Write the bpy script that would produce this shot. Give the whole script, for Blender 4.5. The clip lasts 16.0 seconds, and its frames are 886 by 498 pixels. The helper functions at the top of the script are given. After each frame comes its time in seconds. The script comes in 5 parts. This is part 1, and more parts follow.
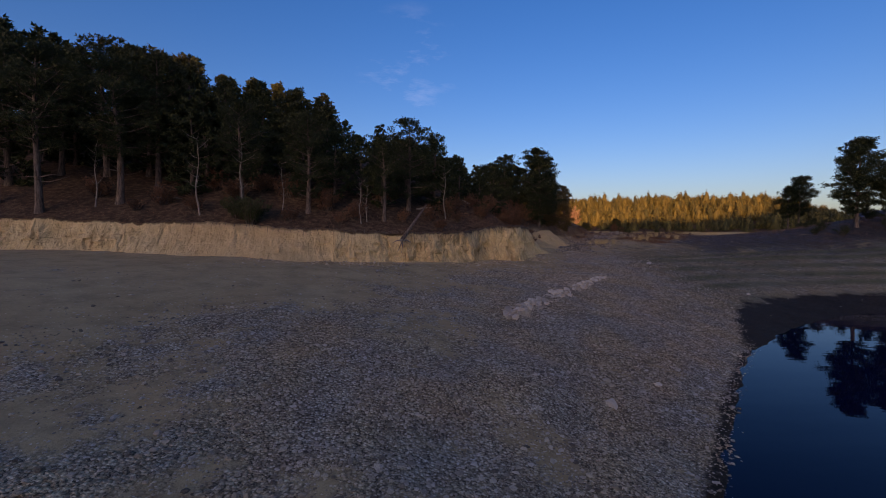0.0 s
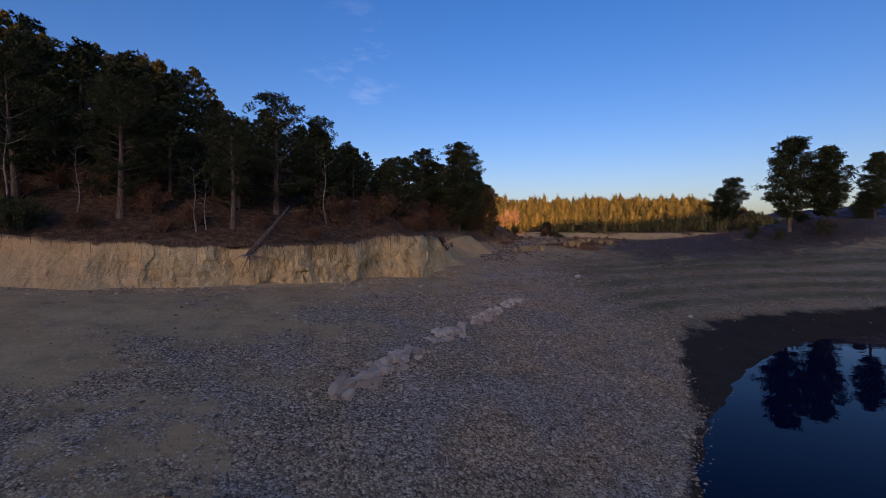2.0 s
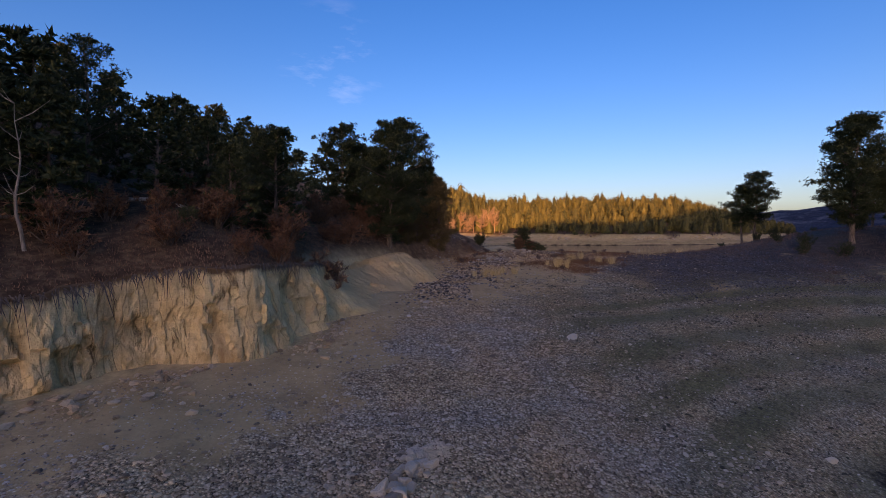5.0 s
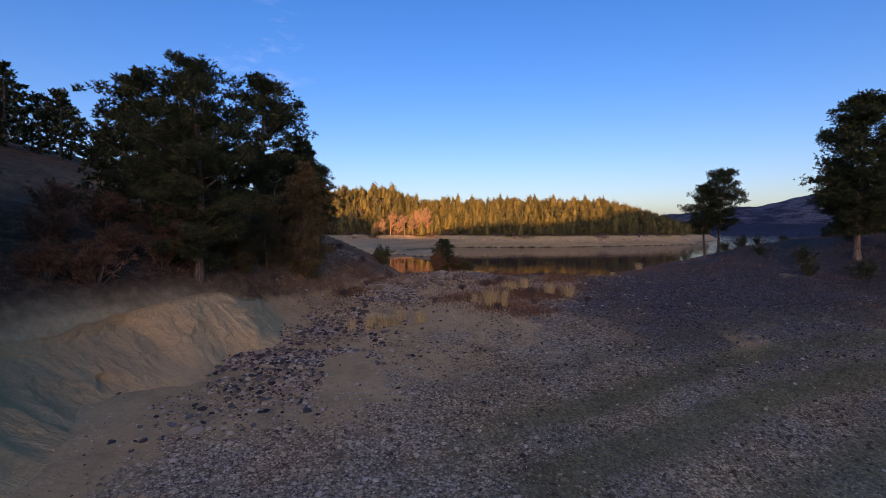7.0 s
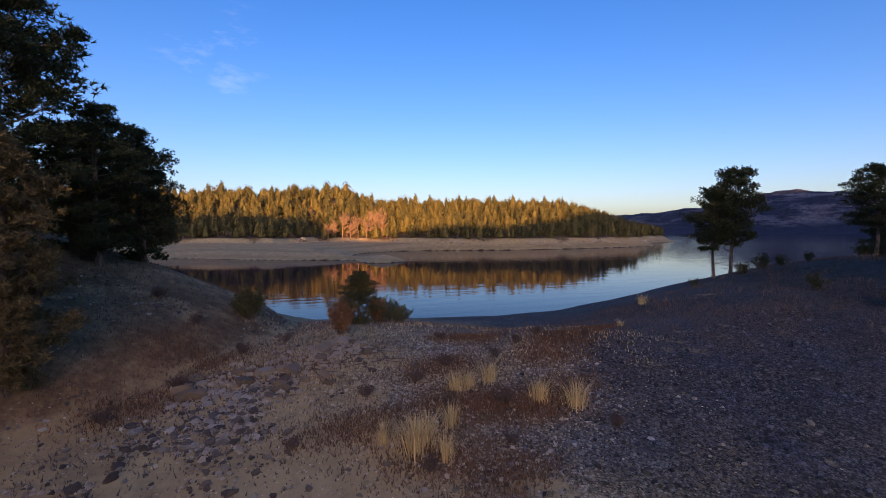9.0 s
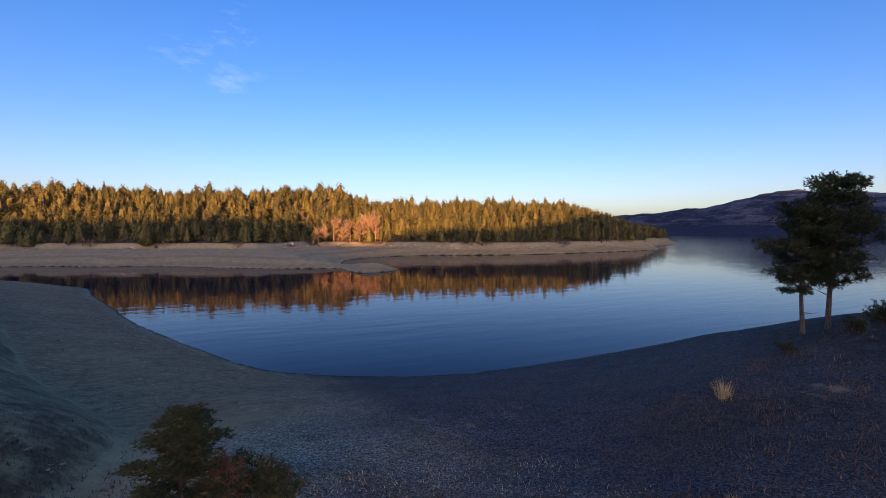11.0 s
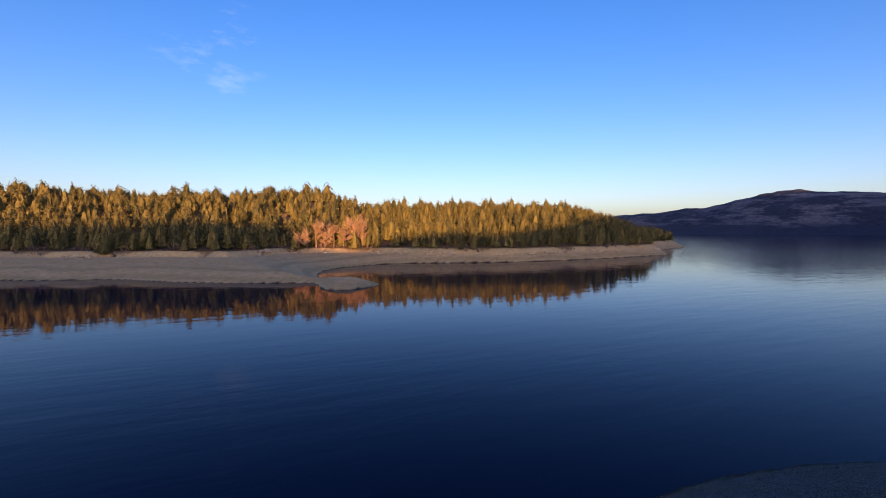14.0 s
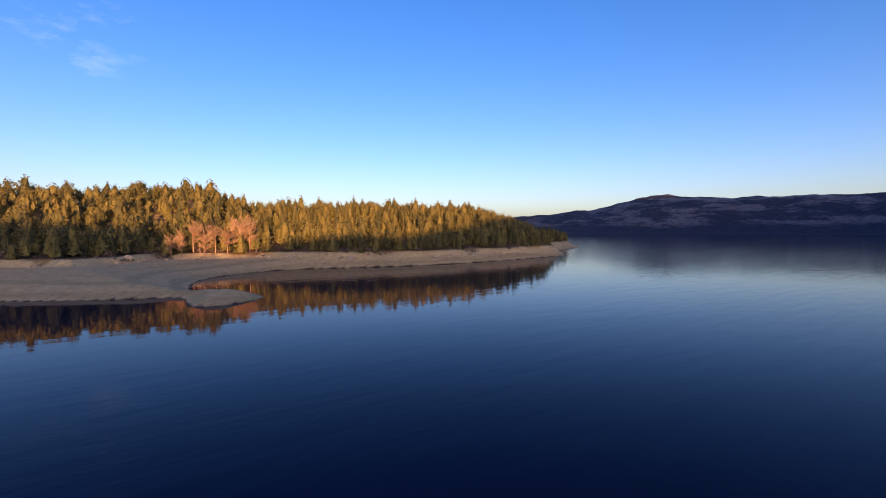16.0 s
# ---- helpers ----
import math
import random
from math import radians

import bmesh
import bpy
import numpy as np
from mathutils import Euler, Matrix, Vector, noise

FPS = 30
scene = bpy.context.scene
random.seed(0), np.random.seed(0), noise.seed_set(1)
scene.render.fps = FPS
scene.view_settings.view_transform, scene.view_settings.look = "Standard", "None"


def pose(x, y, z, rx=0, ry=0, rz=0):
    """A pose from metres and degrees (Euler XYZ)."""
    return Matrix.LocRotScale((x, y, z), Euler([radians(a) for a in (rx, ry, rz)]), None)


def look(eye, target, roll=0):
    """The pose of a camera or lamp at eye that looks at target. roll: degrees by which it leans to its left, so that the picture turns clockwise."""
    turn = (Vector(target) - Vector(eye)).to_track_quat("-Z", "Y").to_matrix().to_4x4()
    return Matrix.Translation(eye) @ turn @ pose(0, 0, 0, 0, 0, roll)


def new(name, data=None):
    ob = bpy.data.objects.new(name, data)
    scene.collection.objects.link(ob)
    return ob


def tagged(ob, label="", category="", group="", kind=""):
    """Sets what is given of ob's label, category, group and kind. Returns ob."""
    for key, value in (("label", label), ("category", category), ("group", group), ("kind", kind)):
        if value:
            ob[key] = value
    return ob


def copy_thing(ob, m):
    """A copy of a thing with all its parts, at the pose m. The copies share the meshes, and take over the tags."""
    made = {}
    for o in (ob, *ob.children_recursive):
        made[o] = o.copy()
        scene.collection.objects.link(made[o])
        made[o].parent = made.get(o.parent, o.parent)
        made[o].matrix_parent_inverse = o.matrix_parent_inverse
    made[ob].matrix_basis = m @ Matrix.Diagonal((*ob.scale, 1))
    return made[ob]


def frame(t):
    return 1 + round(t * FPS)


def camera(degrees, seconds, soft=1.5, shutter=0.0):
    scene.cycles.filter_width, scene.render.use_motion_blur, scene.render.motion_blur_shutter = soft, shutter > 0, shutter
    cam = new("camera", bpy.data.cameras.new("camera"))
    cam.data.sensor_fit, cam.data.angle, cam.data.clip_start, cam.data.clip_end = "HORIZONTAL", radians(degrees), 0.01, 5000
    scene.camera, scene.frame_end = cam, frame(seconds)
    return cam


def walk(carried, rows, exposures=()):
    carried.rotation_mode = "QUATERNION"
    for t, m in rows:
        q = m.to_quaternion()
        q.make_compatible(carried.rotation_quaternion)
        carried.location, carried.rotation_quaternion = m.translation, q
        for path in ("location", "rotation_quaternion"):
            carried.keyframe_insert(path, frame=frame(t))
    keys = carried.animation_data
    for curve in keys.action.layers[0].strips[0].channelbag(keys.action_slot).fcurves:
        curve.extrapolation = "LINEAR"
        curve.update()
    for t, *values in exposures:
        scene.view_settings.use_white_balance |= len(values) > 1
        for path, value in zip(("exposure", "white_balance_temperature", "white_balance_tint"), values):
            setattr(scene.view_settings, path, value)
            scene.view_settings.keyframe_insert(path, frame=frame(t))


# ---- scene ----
cam = camera(87.8, 16.0, soft=0.6)
PATH = [
    (0, (-0.382, -0.19, 5.304), (-0.28, 1.806, 5.229), 0.1),
    (0.5, (0.846, 1.27, 5.559), (0.953, 3.266, 5.486), 0.1),
    (1, (2.032, 3.008, 5.785), (2.258, 4.994, 5.711), -0.1),
    (1.5, (3.049, 4.822, 5.855), (3.355, 6.797, 5.78), -0.0),
    (2, (4.038, 6.971, 5.862), (4.371, 8.942, 5.788), -0.0),
    (2.5, (4.928, 9.064, 5.839), (5.28, 11.031, 5.764), 0.0),
    (3, (5.939, 11.365, 6.015), (6.314, 13.328, 5.94), -0.0),
    (3.5, (6.862, 13.65, 6.251), (7.252, 15.61, 6.175), -0.0),
    (4, (7.928, 16.091, 6.438), (8.326, 18.05, 6.362), -0.0),
    (6.5, (14.527, 29.78, 7.452), (15.083, 31.7, 7.376), 0.1),
    (7, (15.899, 32.557, 7.63), (16.578, 34.437, 7.555), 0.0),
    (7.5, (17.185, 35.123, 7.782), (17.991, 36.951, 7.705), -0.1),
    (8, (18.621, 37.706, 8.052), (19.461, 39.52, 7.976), -0.1),
    (8.5, (19.967, 40.181, 8.381), (20.809, 41.994, 8.305), -0.0),
    (9, (21.541, 42.683, 8.803), (22.381, 44.497, 8.728), 0.0),
    (9.5, (22.97, 44.989, 9.247), (23.809, 46.803, 9.173), 0.1),
    (12, (30.782, 56.366, 11.464), (31.624, 58.179, 11.388), -0.0),
    (12.5, (32.628, 58.949, 11.892), (33.469, 60.762, 11.818), -0.0),
    (13, (34.357, 61.373, 12.251), (35.197, 63.187, 12.176), -0.0),
    (13.5, (35.99, 63.802, 12.586), (36.831, 65.615, 12.51), 0.0),
    (14, (37.399, 66.086, 12.804), (38.242, 67.898, 12.728), 0.0),
    (14.5, (38.8, 68.229, 13.023), (39.649, 70.039, 12.948), 0.0),
    (15, (40.28, 70.23, 13.239), (41.16, 72.024, 13.165), 0.0),
    (15.5, (41.775, 72.13, 13.41), (42.781, 73.857, 13.337), -0.1),
    (16, (43.2, 73.986, 13.518), (44.394, 75.589, 13.444), -0.1),
]
EXPOSURE = [(0.0, 0.26), (3.5, 0.60), (7.0, 0.80), (9.0, 0.92), (12.0, 0.98), (16.0, 1.02)]
walk(cam, [(t, look(eye, target, roll)) for t, eye, target, roll in PATH], [(t, stops, 7900, 41) for t, stops in EXPOSURE])


# ---- world, sun ----
SUN_WAY = Vector((0.42, 1.0, -0.072)).normalized()
world = bpy.data.worlds.new("evening_sky")
scene.world = world
world.use_nodes = True
wt = world.node_tree
wt.nodes.clear()
w_out, w_bg, w_sky = wt.nodes.new("ShaderNodeOutputWorld"), wt.nodes.new("ShaderNodeBackground"), wt.nodes.new("ShaderNodeTexSky")
w_sky.sky_type, w_sky.sun_disc = "NISHITA", False
w_sky.sun_elevation, w_sky.sun_rotation = radians(11.8), radians(202.8)
w_sky.air_density, w_sky.dust_density, w_sky.ozone_density = 1.0, 1.8, 4.0
w_bg.inputs["Strength"].default_value = 0.15
wt.links.new(w_bg.outputs[0], w_out.inputs["Surface"])

# a few thin wisps of cirrus low in the north
w_co, w_map, w_noise, w_dot = (wt.nodes.new("ShaderNode" + n) for n in ("TexCoord", "Mapping", "TexNoise", "VectorMath"))
w_map.inputs["Scale"].default_value, w_map.inputs["Rotation"].default_value = (9, 9, 26), (0.3, 0.5, 0)
w_noise.inputs["Scale"].default_value, w_noise.inputs["Detail"].default_value, w_noise.inputs["Roughness"].default_value = 1.0, 7, 0.6
w_dot.operation = "DOT_PRODUCT"
w_dot.inputs[1].default_value = Vector((-0.02, 0.944, 0.33)).normalized()
wt.links.new(w_co.outputs["Generated"], w_map.inputs[0])
wt.links.new(w_map.outputs[0], w_noise.inputs["Vector"])
wt.links.new(w_co.outputs["Generated"], w_dot.inputs[0])
w_near, w_wisp, w_mul, w_mix = wt.nodes.new("ShaderNodeMapRange"), wt.nodes.new("ShaderNodeMapRange"), wt.nodes.new("ShaderNodeMath"), wt.nodes.new("ShaderNodeMix")
for node, lo, hi, top in ((w_near, 0.9925, 0.9992, 1.0), (w_wisp, 0.54, 0.82, 0.17)):
    node.inputs["From Min"].default_value, node.inputs["From Max"].default_value, node.inputs["To Max"].default_value = lo, hi, top
wt.links.new(w_dot.outputs["Value"], w_near.inputs["Value"])
wt.links.new(w_noise.outputs[0], w_wisp.inputs["Value"])
w_mul.operation = "MULTIPLY"
wt.links.new(w_near.outputs[0], w_mul.inputs[0])
wt.links.new(w_wisp.outputs[0], w_mul.inputs[1])
w_mix.data_type = "RGBA"
w_mix.inputs[7].default_value = (5.0, 6.2, 8.0, 1)
wt.links.new(w_mul.outputs[0], w_mix.inputs[0])
w_hue = wt.nodes.new("ShaderNodeHueSaturation")
w_hue.inputs["Hue"].default_value, w_hue.inputs["Saturation"].default_value = 0.508, 1.26
wt.links.new(w_sky.outputs[0], w_hue.inputs["Color"])
wt.links.new(w_hue.outputs[0], w_mix.inputs[6])
wt.links.new(w_mix.outputs[2], w_bg.inputs["Color"])

sun = new("sun", bpy.data.lights.new("sun", "SUN"))
sun.data.energy, sun.data.angle, sun.data.color = 5.0, radians(0.5), (1.0, 0.64, 0.27)
sun.matrix_world = look((0, -200, 120), Vector((0, -200, 120)) + SUN_WAY)


# ---- materials ----
def material(name, rough=0.9):
    m = bpy.data.materials.new(name)
    m.use_nodes = True
    nt = m.node_tree
    bsdf = nt.nodes["Principled BSDF"]
    bsdf.inputs["Roughness"].default_value = rough
    bsdf.inputs["Specular IOR Level"].default_value = 0.25
    return m, nt, bsdf


def coords(nt, stretch=(1, 1, 1)):
    c, m = nt.nodes.new("ShaderNodeTexCoord"), nt.nodes.new("ShaderNodeMapping")
    m.inputs["Scale"].default_value = stretch
    nt.links.new(c.outputs["Object"], m.inputs["Vector"])
    return m.outputs[0]


def grain(nt, vec, scale, detail=5, rough=0.6):
    n = nt.nodes.new("ShaderNodeTexNoise")
    n.inputs["Scale"].default_value, n.inputs["Detail"].default_value, n.inputs["Roughness"].default_value = scale, detail, rough
    nt.links.new(vec, n.inputs["Vector"])
    return n.outputs[0]


def cells(nt, vec, scale):
    n = nt.nodes.new("ShaderNodeTexVoronoi")
    n.inputs["Scale"].default_value = scale
    nt.links.new(vec, n.inputs["Vector"])
    return n.outputs["Distance"], n.outputs["Color"]


def ramp(nt, fac, *stops):
    n = nt.nodes.new("ShaderNodeValToRGB")
    e = n.color_ramp.elements
    while len(e) < len(stops):
        e.new(0.5)
    for i, (p, c) in enumerate(stops):
        e[i].position = p
        e[i].color = (c, c, c, 1) if isinstance(c, (int, float)) else (*c, 1)
    nt.links.new(fac, n.inputs[0])
    return n.outputs[0]


def blend(nt, fac, a, b, mode="MIX"):
    n = nt.nodes.new("ShaderNodeMix")
    n.data_type, n.blend_type = "RGBA", mode
    for k, v in ((0, fac), (6, a), (7, b)):
        if isinstance(v, (int, float)):
            n.inputs[k].default_value = v
        elif isinstance(v, tuple):
            n.inputs[k].default_value = (*v, 1)
        else:
            nt.links.new(v, n.inputs[k])
    return n.outputs[2]


def sums(nt, op, a, b):
    n = nt.nodes.new("ShaderNodeMath")
    n.operation = op
    for k, v in ((0, a), (1, b)):
        if isinstance(v, (int, float)):
            n.inputs[k].default_value = v
        else:
            nt.links.new(v, n.inputs[k])
    return n.outputs[0]


def relief(nt, bsdf, height, strength, depth):
    n = nt.nodes.new("ShaderNodeBump")
    n.inputs["Strength"].default_value, n.inputs["Distance"].default_value = strength, depth
    nt.links.new(height, n.inputs["Height"])
    nt.links.new(n.outputs[0], bsdf.inputs["Normal"])


def zone(nt, name):
    n = nt.nodes.new("ShaderNodeAttribute")
    n.attribute_name = name
    return n.outputs["Fac"]


def chance(nt, island=True):
    if island:
        return nt.nodes.new("ShaderNodeNewGeometry").outputs["Random Per Island"]
    return nt.nodes.new("ShaderNodeObjectInfo").outputs["Random"]


def ground_material():
    m, nt, b = material("beach_and_soil", 0.95)
    v = coords(nt)
    d1, c1 = cells(nt, v, 15.0)
    _, c2 = cells(nt, v, 38.0)
    broad, fine = grain(nt, v, 0.35, 6), grain(nt, v, 9.0, 6, 0.7)
    sep1, sep2 = nt.nodes.new("ShaderNodeSeparateColor"), nt.nodes.new("ShaderNodeSeparateColor")
    nt.links.new(c1, sep1.inputs[0])
    nt.links.new(c2, sep2.inputs[0])
    pebble = ramp(nt, sums(nt, "ADD", sums(nt, "MULTIPLY", sep1.outputs[0], 0.55), sums(nt, "MULTIPLY", sep2.outputs[1], 0.45)),
                  (0.14, (0.15, 0.10, 0.076)), (0.34, (0.48, 0.345, 0.265)), (0.62, (0.70, 0.53, 0.425)), (0.84, (0.98, 0.85, 0.75)))
    gap = ramp(nt, d1, (0.28, 1.0), (0.62, 0.52))
    pebble = blend(nt, 1.0, pebble, gap, "MULTIPLY")
    pebble = blend(nt, 1.0, pebble, ramp(nt, grain(nt, v, 0.45, 4, 0.6), (0.38, (0.91, 0.97, 1.10)), (0.60, (1.07, 0.99, 0.90))), "MULTIPLY")
    sand = blend(nt, ramp(nt, broad, (0.35, 0.0), (0.65, 1.0)), (0.55, 0.37, 0.225), (0.66, 0.46, 0.295))
    sand = blend(nt, ramp(nt, fine, (0.35, 0.0), (0.75, 0.55)), sand, (0.40, 0.26, 0.165))
    sand = blend(nt, ramp(nt, sums(nt, "ADD", sep1.outputs[2], sums(nt, "MULTIPLY", d1, 0.6)), (0.20, 1.0), (0.30, 0.0)), sand, pebble)
    clay = blend(nt, ramp(nt, grain(nt, coords(nt, (3.2, 3.2, 0.5)), 1.6, 7, 0.65), (0.38, 0.0), (0.62, 1.0)), (0.54, 0.385, 0.24), (0.72, 0.53, 0.345))
    # pine litter's dark brown, with the shade under the trees deepened into it
    duff = ramp(nt, grain(nt, v, 3.0, 7, 0.7), (0.3, (0.042, 0.022, 0.015)), (0.5, (0.11, 0.06, 0.04)), (0.74, (0.28, 0.18, 0.12)))
    silt = blend(nt, ramp(nt, fine, (0.38, 0.0), (0.62, 1.0)), (0.080, 0.076, 0.036), (0.225, 0.21, 0.108))
    patch = ramp(nt, sums(nt, "ADD", zone(nt, "gravel"), sums(nt, "MULTIPLY", sums(nt, "SUBTRACT", grain(nt, v, 0.6, 8, 0.72), 0.5), 2.2)), (0.35, 0.0), (0.65, 1.0))
    # bluish gravel near the knoll, multiplied darker to include the lens's vignette
    pebble = blend(nt, zone(nt, "slate_dimmed"), pebble, blend(nt, 1.0, pebble, (0.23, 0.26, 0.37), "MULTIPLY"))
    col = blend(nt, patch, sand, pebble)
    col = blend(nt, zone(nt, "silt"), col, silt)
    soil = ramp(nt, sums(nt, "ADD", zone(nt, "duff"), sums(nt, "MULTIPLY", sums(nt, "SUBTRACT", grain(nt, v, 0.7, 8, 0.7), 0.5), 1.6)), (0.35, 0.0), (0.65, 1.0))
    col = blend(nt, soil, col, duff)
    col = blend(nt, zone(nt, "brown"), col, ramp(nt, sums(nt, "ADD", sums(nt, "MULTIPLY", grain(nt, v, 2.2, 8, 0.75), 0.6), sums(nt, "MULTIPLY", fine, 0.4)), (0.36, (0.13, 0.066, 0.042)), (0.48, (0.33, 0.19, 0.115)), (0.66, (0.58, 0.38, 0.25))))
    # the knoll's dark soil, deepened to near black for the vignette there
    col = blend(nt, zone(nt, "dark_knoll"), col, ramp(nt, grain(nt, v, 2.5, 8, 0.72), (0.34, (0.022, 0.015, 0.015)), (0.52, (0.065, 0.043, 0.038)), (0.72, (0.17, 0.12, 0.095))))
    col = blend(nt, zone(nt, "clay"), col, clay)
    wet = blend(nt, 0.35, blend(nt, 1.0, col, (0.09, 0.066, 0.050), "MULTIPLY"), blend(nt, ramp(nt, fine, (0.35, 0.0), (0.7, 1.0)), (0.016, 0.008, 0.004), (0.11, 0.060, 0.030)))
    soaked = ramp(nt, sums(nt, "ADD", zone(nt, "wet"), sums(nt, "MULTIPLY", sums(nt, "SUBTRACT", grain(nt, v, 3.0, 8, 0.75), 0.5), 1.5)), (0.2, 0.0), (0.75, 1.0))
    col = blend(nt, soaked, col, wet)
    col = blend(nt, 1.0, col, ramp(nt, grain(nt, v, 0.8, 8, 0.72), (0.30, 0.66), (0.50, 1.0), (0.72, 1.16)), "MULTIPLY")
    col = blend(nt, 1.0, col, (0.83, 0.785, 0.605), "MULTIPLY")
    nt.links.new(col, b.inputs["Base Color"])
    high = sums(nt, "ADD", sums(nt, "MULTIPLY", sums(nt, "MULTIPLY", sums(nt, "SUBTRACT", 0.8, d1), patch), 0.8), sums(nt, "MULTIPLY", fine, 0.55))
    relief(nt, b, high, 1.0, 0.05)
    rough = ramp(nt, zone(nt, "wet"), (0.0, 0.95), (1.0, 0.9))
    nt.links.new(rough, b.inputs["Roughness"])
    return m


def bank_material():
    """Pale buff clay, cracked into upright blocks where it is steep, smooth where it has slumped, with rusty seams."""
    m, nt, b = material("eroded_clay", 0.95)
    mix = nt.nodes.new("ShaderNodeCombineXYZ")
    nt.links.new(zone(nt, "along"), mix.inputs[0])
    nt.links.new(zone(nt, "rise"), mix.inputs[1])
    bend = nt.nodes.new("ShaderNodeTexNoise")
    bend.inputs["Scale"].default_value, bend.inputs["Detail"].default_value = 1.6, 4
    nt.links.new(mix.outputs[0], bend.inputs["Vector"])
    warp = nt.nodes.new("ShaderNodeVectorMath")
    warp.operation = "MULTIPLY_ADD"
    warp.inputs[1].default_value = (0.8, 0.8, 0)
    nt.links.new(bend.outputs["Color"], warp.inputs[0])
    nt.links.new(mix.outputs[0], warp.inputs[2])

    def at(scale, turn=0.0):
        n = nt.nodes.new("ShaderNodeMapping")
        n.inputs["Scale"].default_value, n.inputs["Rotation"].default_value = scale, (0, 0, turn)
        nt.links.new(warp.outputs[0], n.inputs[0])
        return n.outputs[0]

    def crack(scale, turn, width):
        n = nt.nodes.new("ShaderNodeTexVoronoi")
        n.feature = "DISTANCE_TO_EDGE"
        n.inputs["Scale"].default_value = 1.0
        nt.links.new(at(scale, turn), n.inputs["Vector"])
        return ramp(nt, n.outputs["Distance"], (0.0, 1.0), (width, 0.0))
    steep = zone(nt, "steep")
    cloud, mottle, fine = grain(nt, at((0.5, 1.1, 1)), 1.0, 5, 0.6), grain(nt, at((1.6, 2.2, 1)), 1.0, 7, 0.7), grain(nt, coords(nt), 11.0, 6, 0.72)
    col = ramp(nt, mottle, (0.28, (0.56, 0.39, 0.24)), (0.46, (0.76, 0.575, 0.38)), (0.62, (0.88, 0.71, 0.50)), (0.8, (0.80, 0.62, 0.42)))
    col = blend(nt, ramp(nt, cloud, (0.50, 0.0), (0.72, 0.8)), col, (0.88, 0.72, 0.52))
    col = blend(nt, ramp(nt, grain(nt, at((0.9, 1.5, 1), 0.5), 1.0, 6, 0.7), (0.60, 0.0), (0.70, 0.7)), col, (0.40, 0.215, 0.10))
    col = blend(nt, ramp(nt, steep, (0.1, 0.85), (0.72, 0.0)), col, blend(nt, mottle, (0.52, 0.345, 0.215), (0.72, 0.495, 0.325)))
    col = blend(nt, ramp(nt, fine, (0.35, 0.35), (0.6, 0.0)), col, (0.42, 0.29, 0.185))
    patchy = ramp(nt, grain(nt, at((1.1, 1.6, 1), 0.2), 1.0, 5, 0.65), (0.42, 0.0), (0.52, 1.0))
    slit = ramp(nt, grain(nt, at((5.2, 1.35, 1), 0.06), 1.0, 6, 0.74), (0.37, 1.0), (0.44, 0.0))
    lines = sums(nt, "MAXIMUM", sums(nt, "MULTIPLY", slit, patchy), sums(nt, "MULTIPLY", crack((1.9, 1.0, 1), 0.25, 0.04), 0.45))
    dark = sums(nt, "MULTIPLY", lines, steep)
    col = blend(nt, sums(nt, "MULTIPLY", dark, 0.75), col, (0.20, 0.125, 0.075))
    top = ramp(nt, sums(nt, "ADD", zone(nt, "rise"), sums(nt, "MULTIPLY", sums(nt, "SUBTRACT", mottle, 0.5), 0.30)), (0.93, 0.0), (0.98, 1.0))
    top = sums(nt, "MULTIPLY", top, ramp(nt, steep, (0.1, 0.0), (0.45, 1.0)))
    nt.links.new(blend(nt, 1.0, blend(nt, top, col, (0.14, 0.085, 0.055)), (0.97, 0.87, 0.63), "MULTIPLY"), b.inputs["Base Color"])
    high = sums(nt, "SUBTRACT", sums(nt, "ADD", mottle, sums(nt, "MULTIPLY", fine, 0.6)), sums(nt, "MULTIPLY", dark, 0.5))
    relief(nt, b, high, 1.0, 0.11)
    return m


def water_material():
    m, nt, b = material("lake_water", 0.02)
    b.inputs["Base Color"].default_value = (0.0003, 0.0032, 0.021, 1)
    b.inputs["IOR"].default_value = 1.333
    b.inputs["Specular IOR Level"].default_value = 0.08
    v = coords(nt, (0.9, 1.5, 1))
    long_waves = grain(nt, coords(nt, (0.10, 0.42, 1)), 1.0, 3, 0.5)
    small = grain(nt, v, 1.1, 3, 0.5)
    calm = ramp(nt, grain(nt, coords(nt, (0.004, 0.014, 1)), 1.0, 3), (0.40, 0.15), (0.62, 1.0))
    geo, sp = nt.nodes.new("ShaderNodeNewGeometry"), nt.nodes.new("ShaderNodeSeparateXYZ")
    nt.links.new(geo.outputs["Position"], sp.inputs[0])
    breezy = ramp(nt, sums(nt, "DIVIDE", sp.outputs[0], 600.0), (0.10, 0.06), (0.6, 2.2))
    h = sums(nt, "ADD", sums(nt, "MULTIPLY", long_waves, 0.75), sums(nt, "MULTIPLY", small, 0.16))
    h = sums(nt, "MULTIPLY", h, sums(nt, "ADD", sums(nt, "MULTIPLY", calm, 0.55), breezy))
    relief(nt, b, h, 0.5, 0.12)
    ruffled = sums(nt, "MULTIPLY", ramp(nt, sums(nt, "DIVIDE", sp.outputs[0], 1200.0), (0.10, 0.0), (0.42, 1.0)), ramp(nt, grain(nt, coords(nt, (0.010, 0.035, 1)), 1.0, 4), (0.42, 0.0), (0.62, 1.0)))
    nt.links.new(sums(nt, "ADD", sums(nt, "MULTIPLY", ruffled, 0.05), 0.012), b.inputs["Roughness"])
    return m


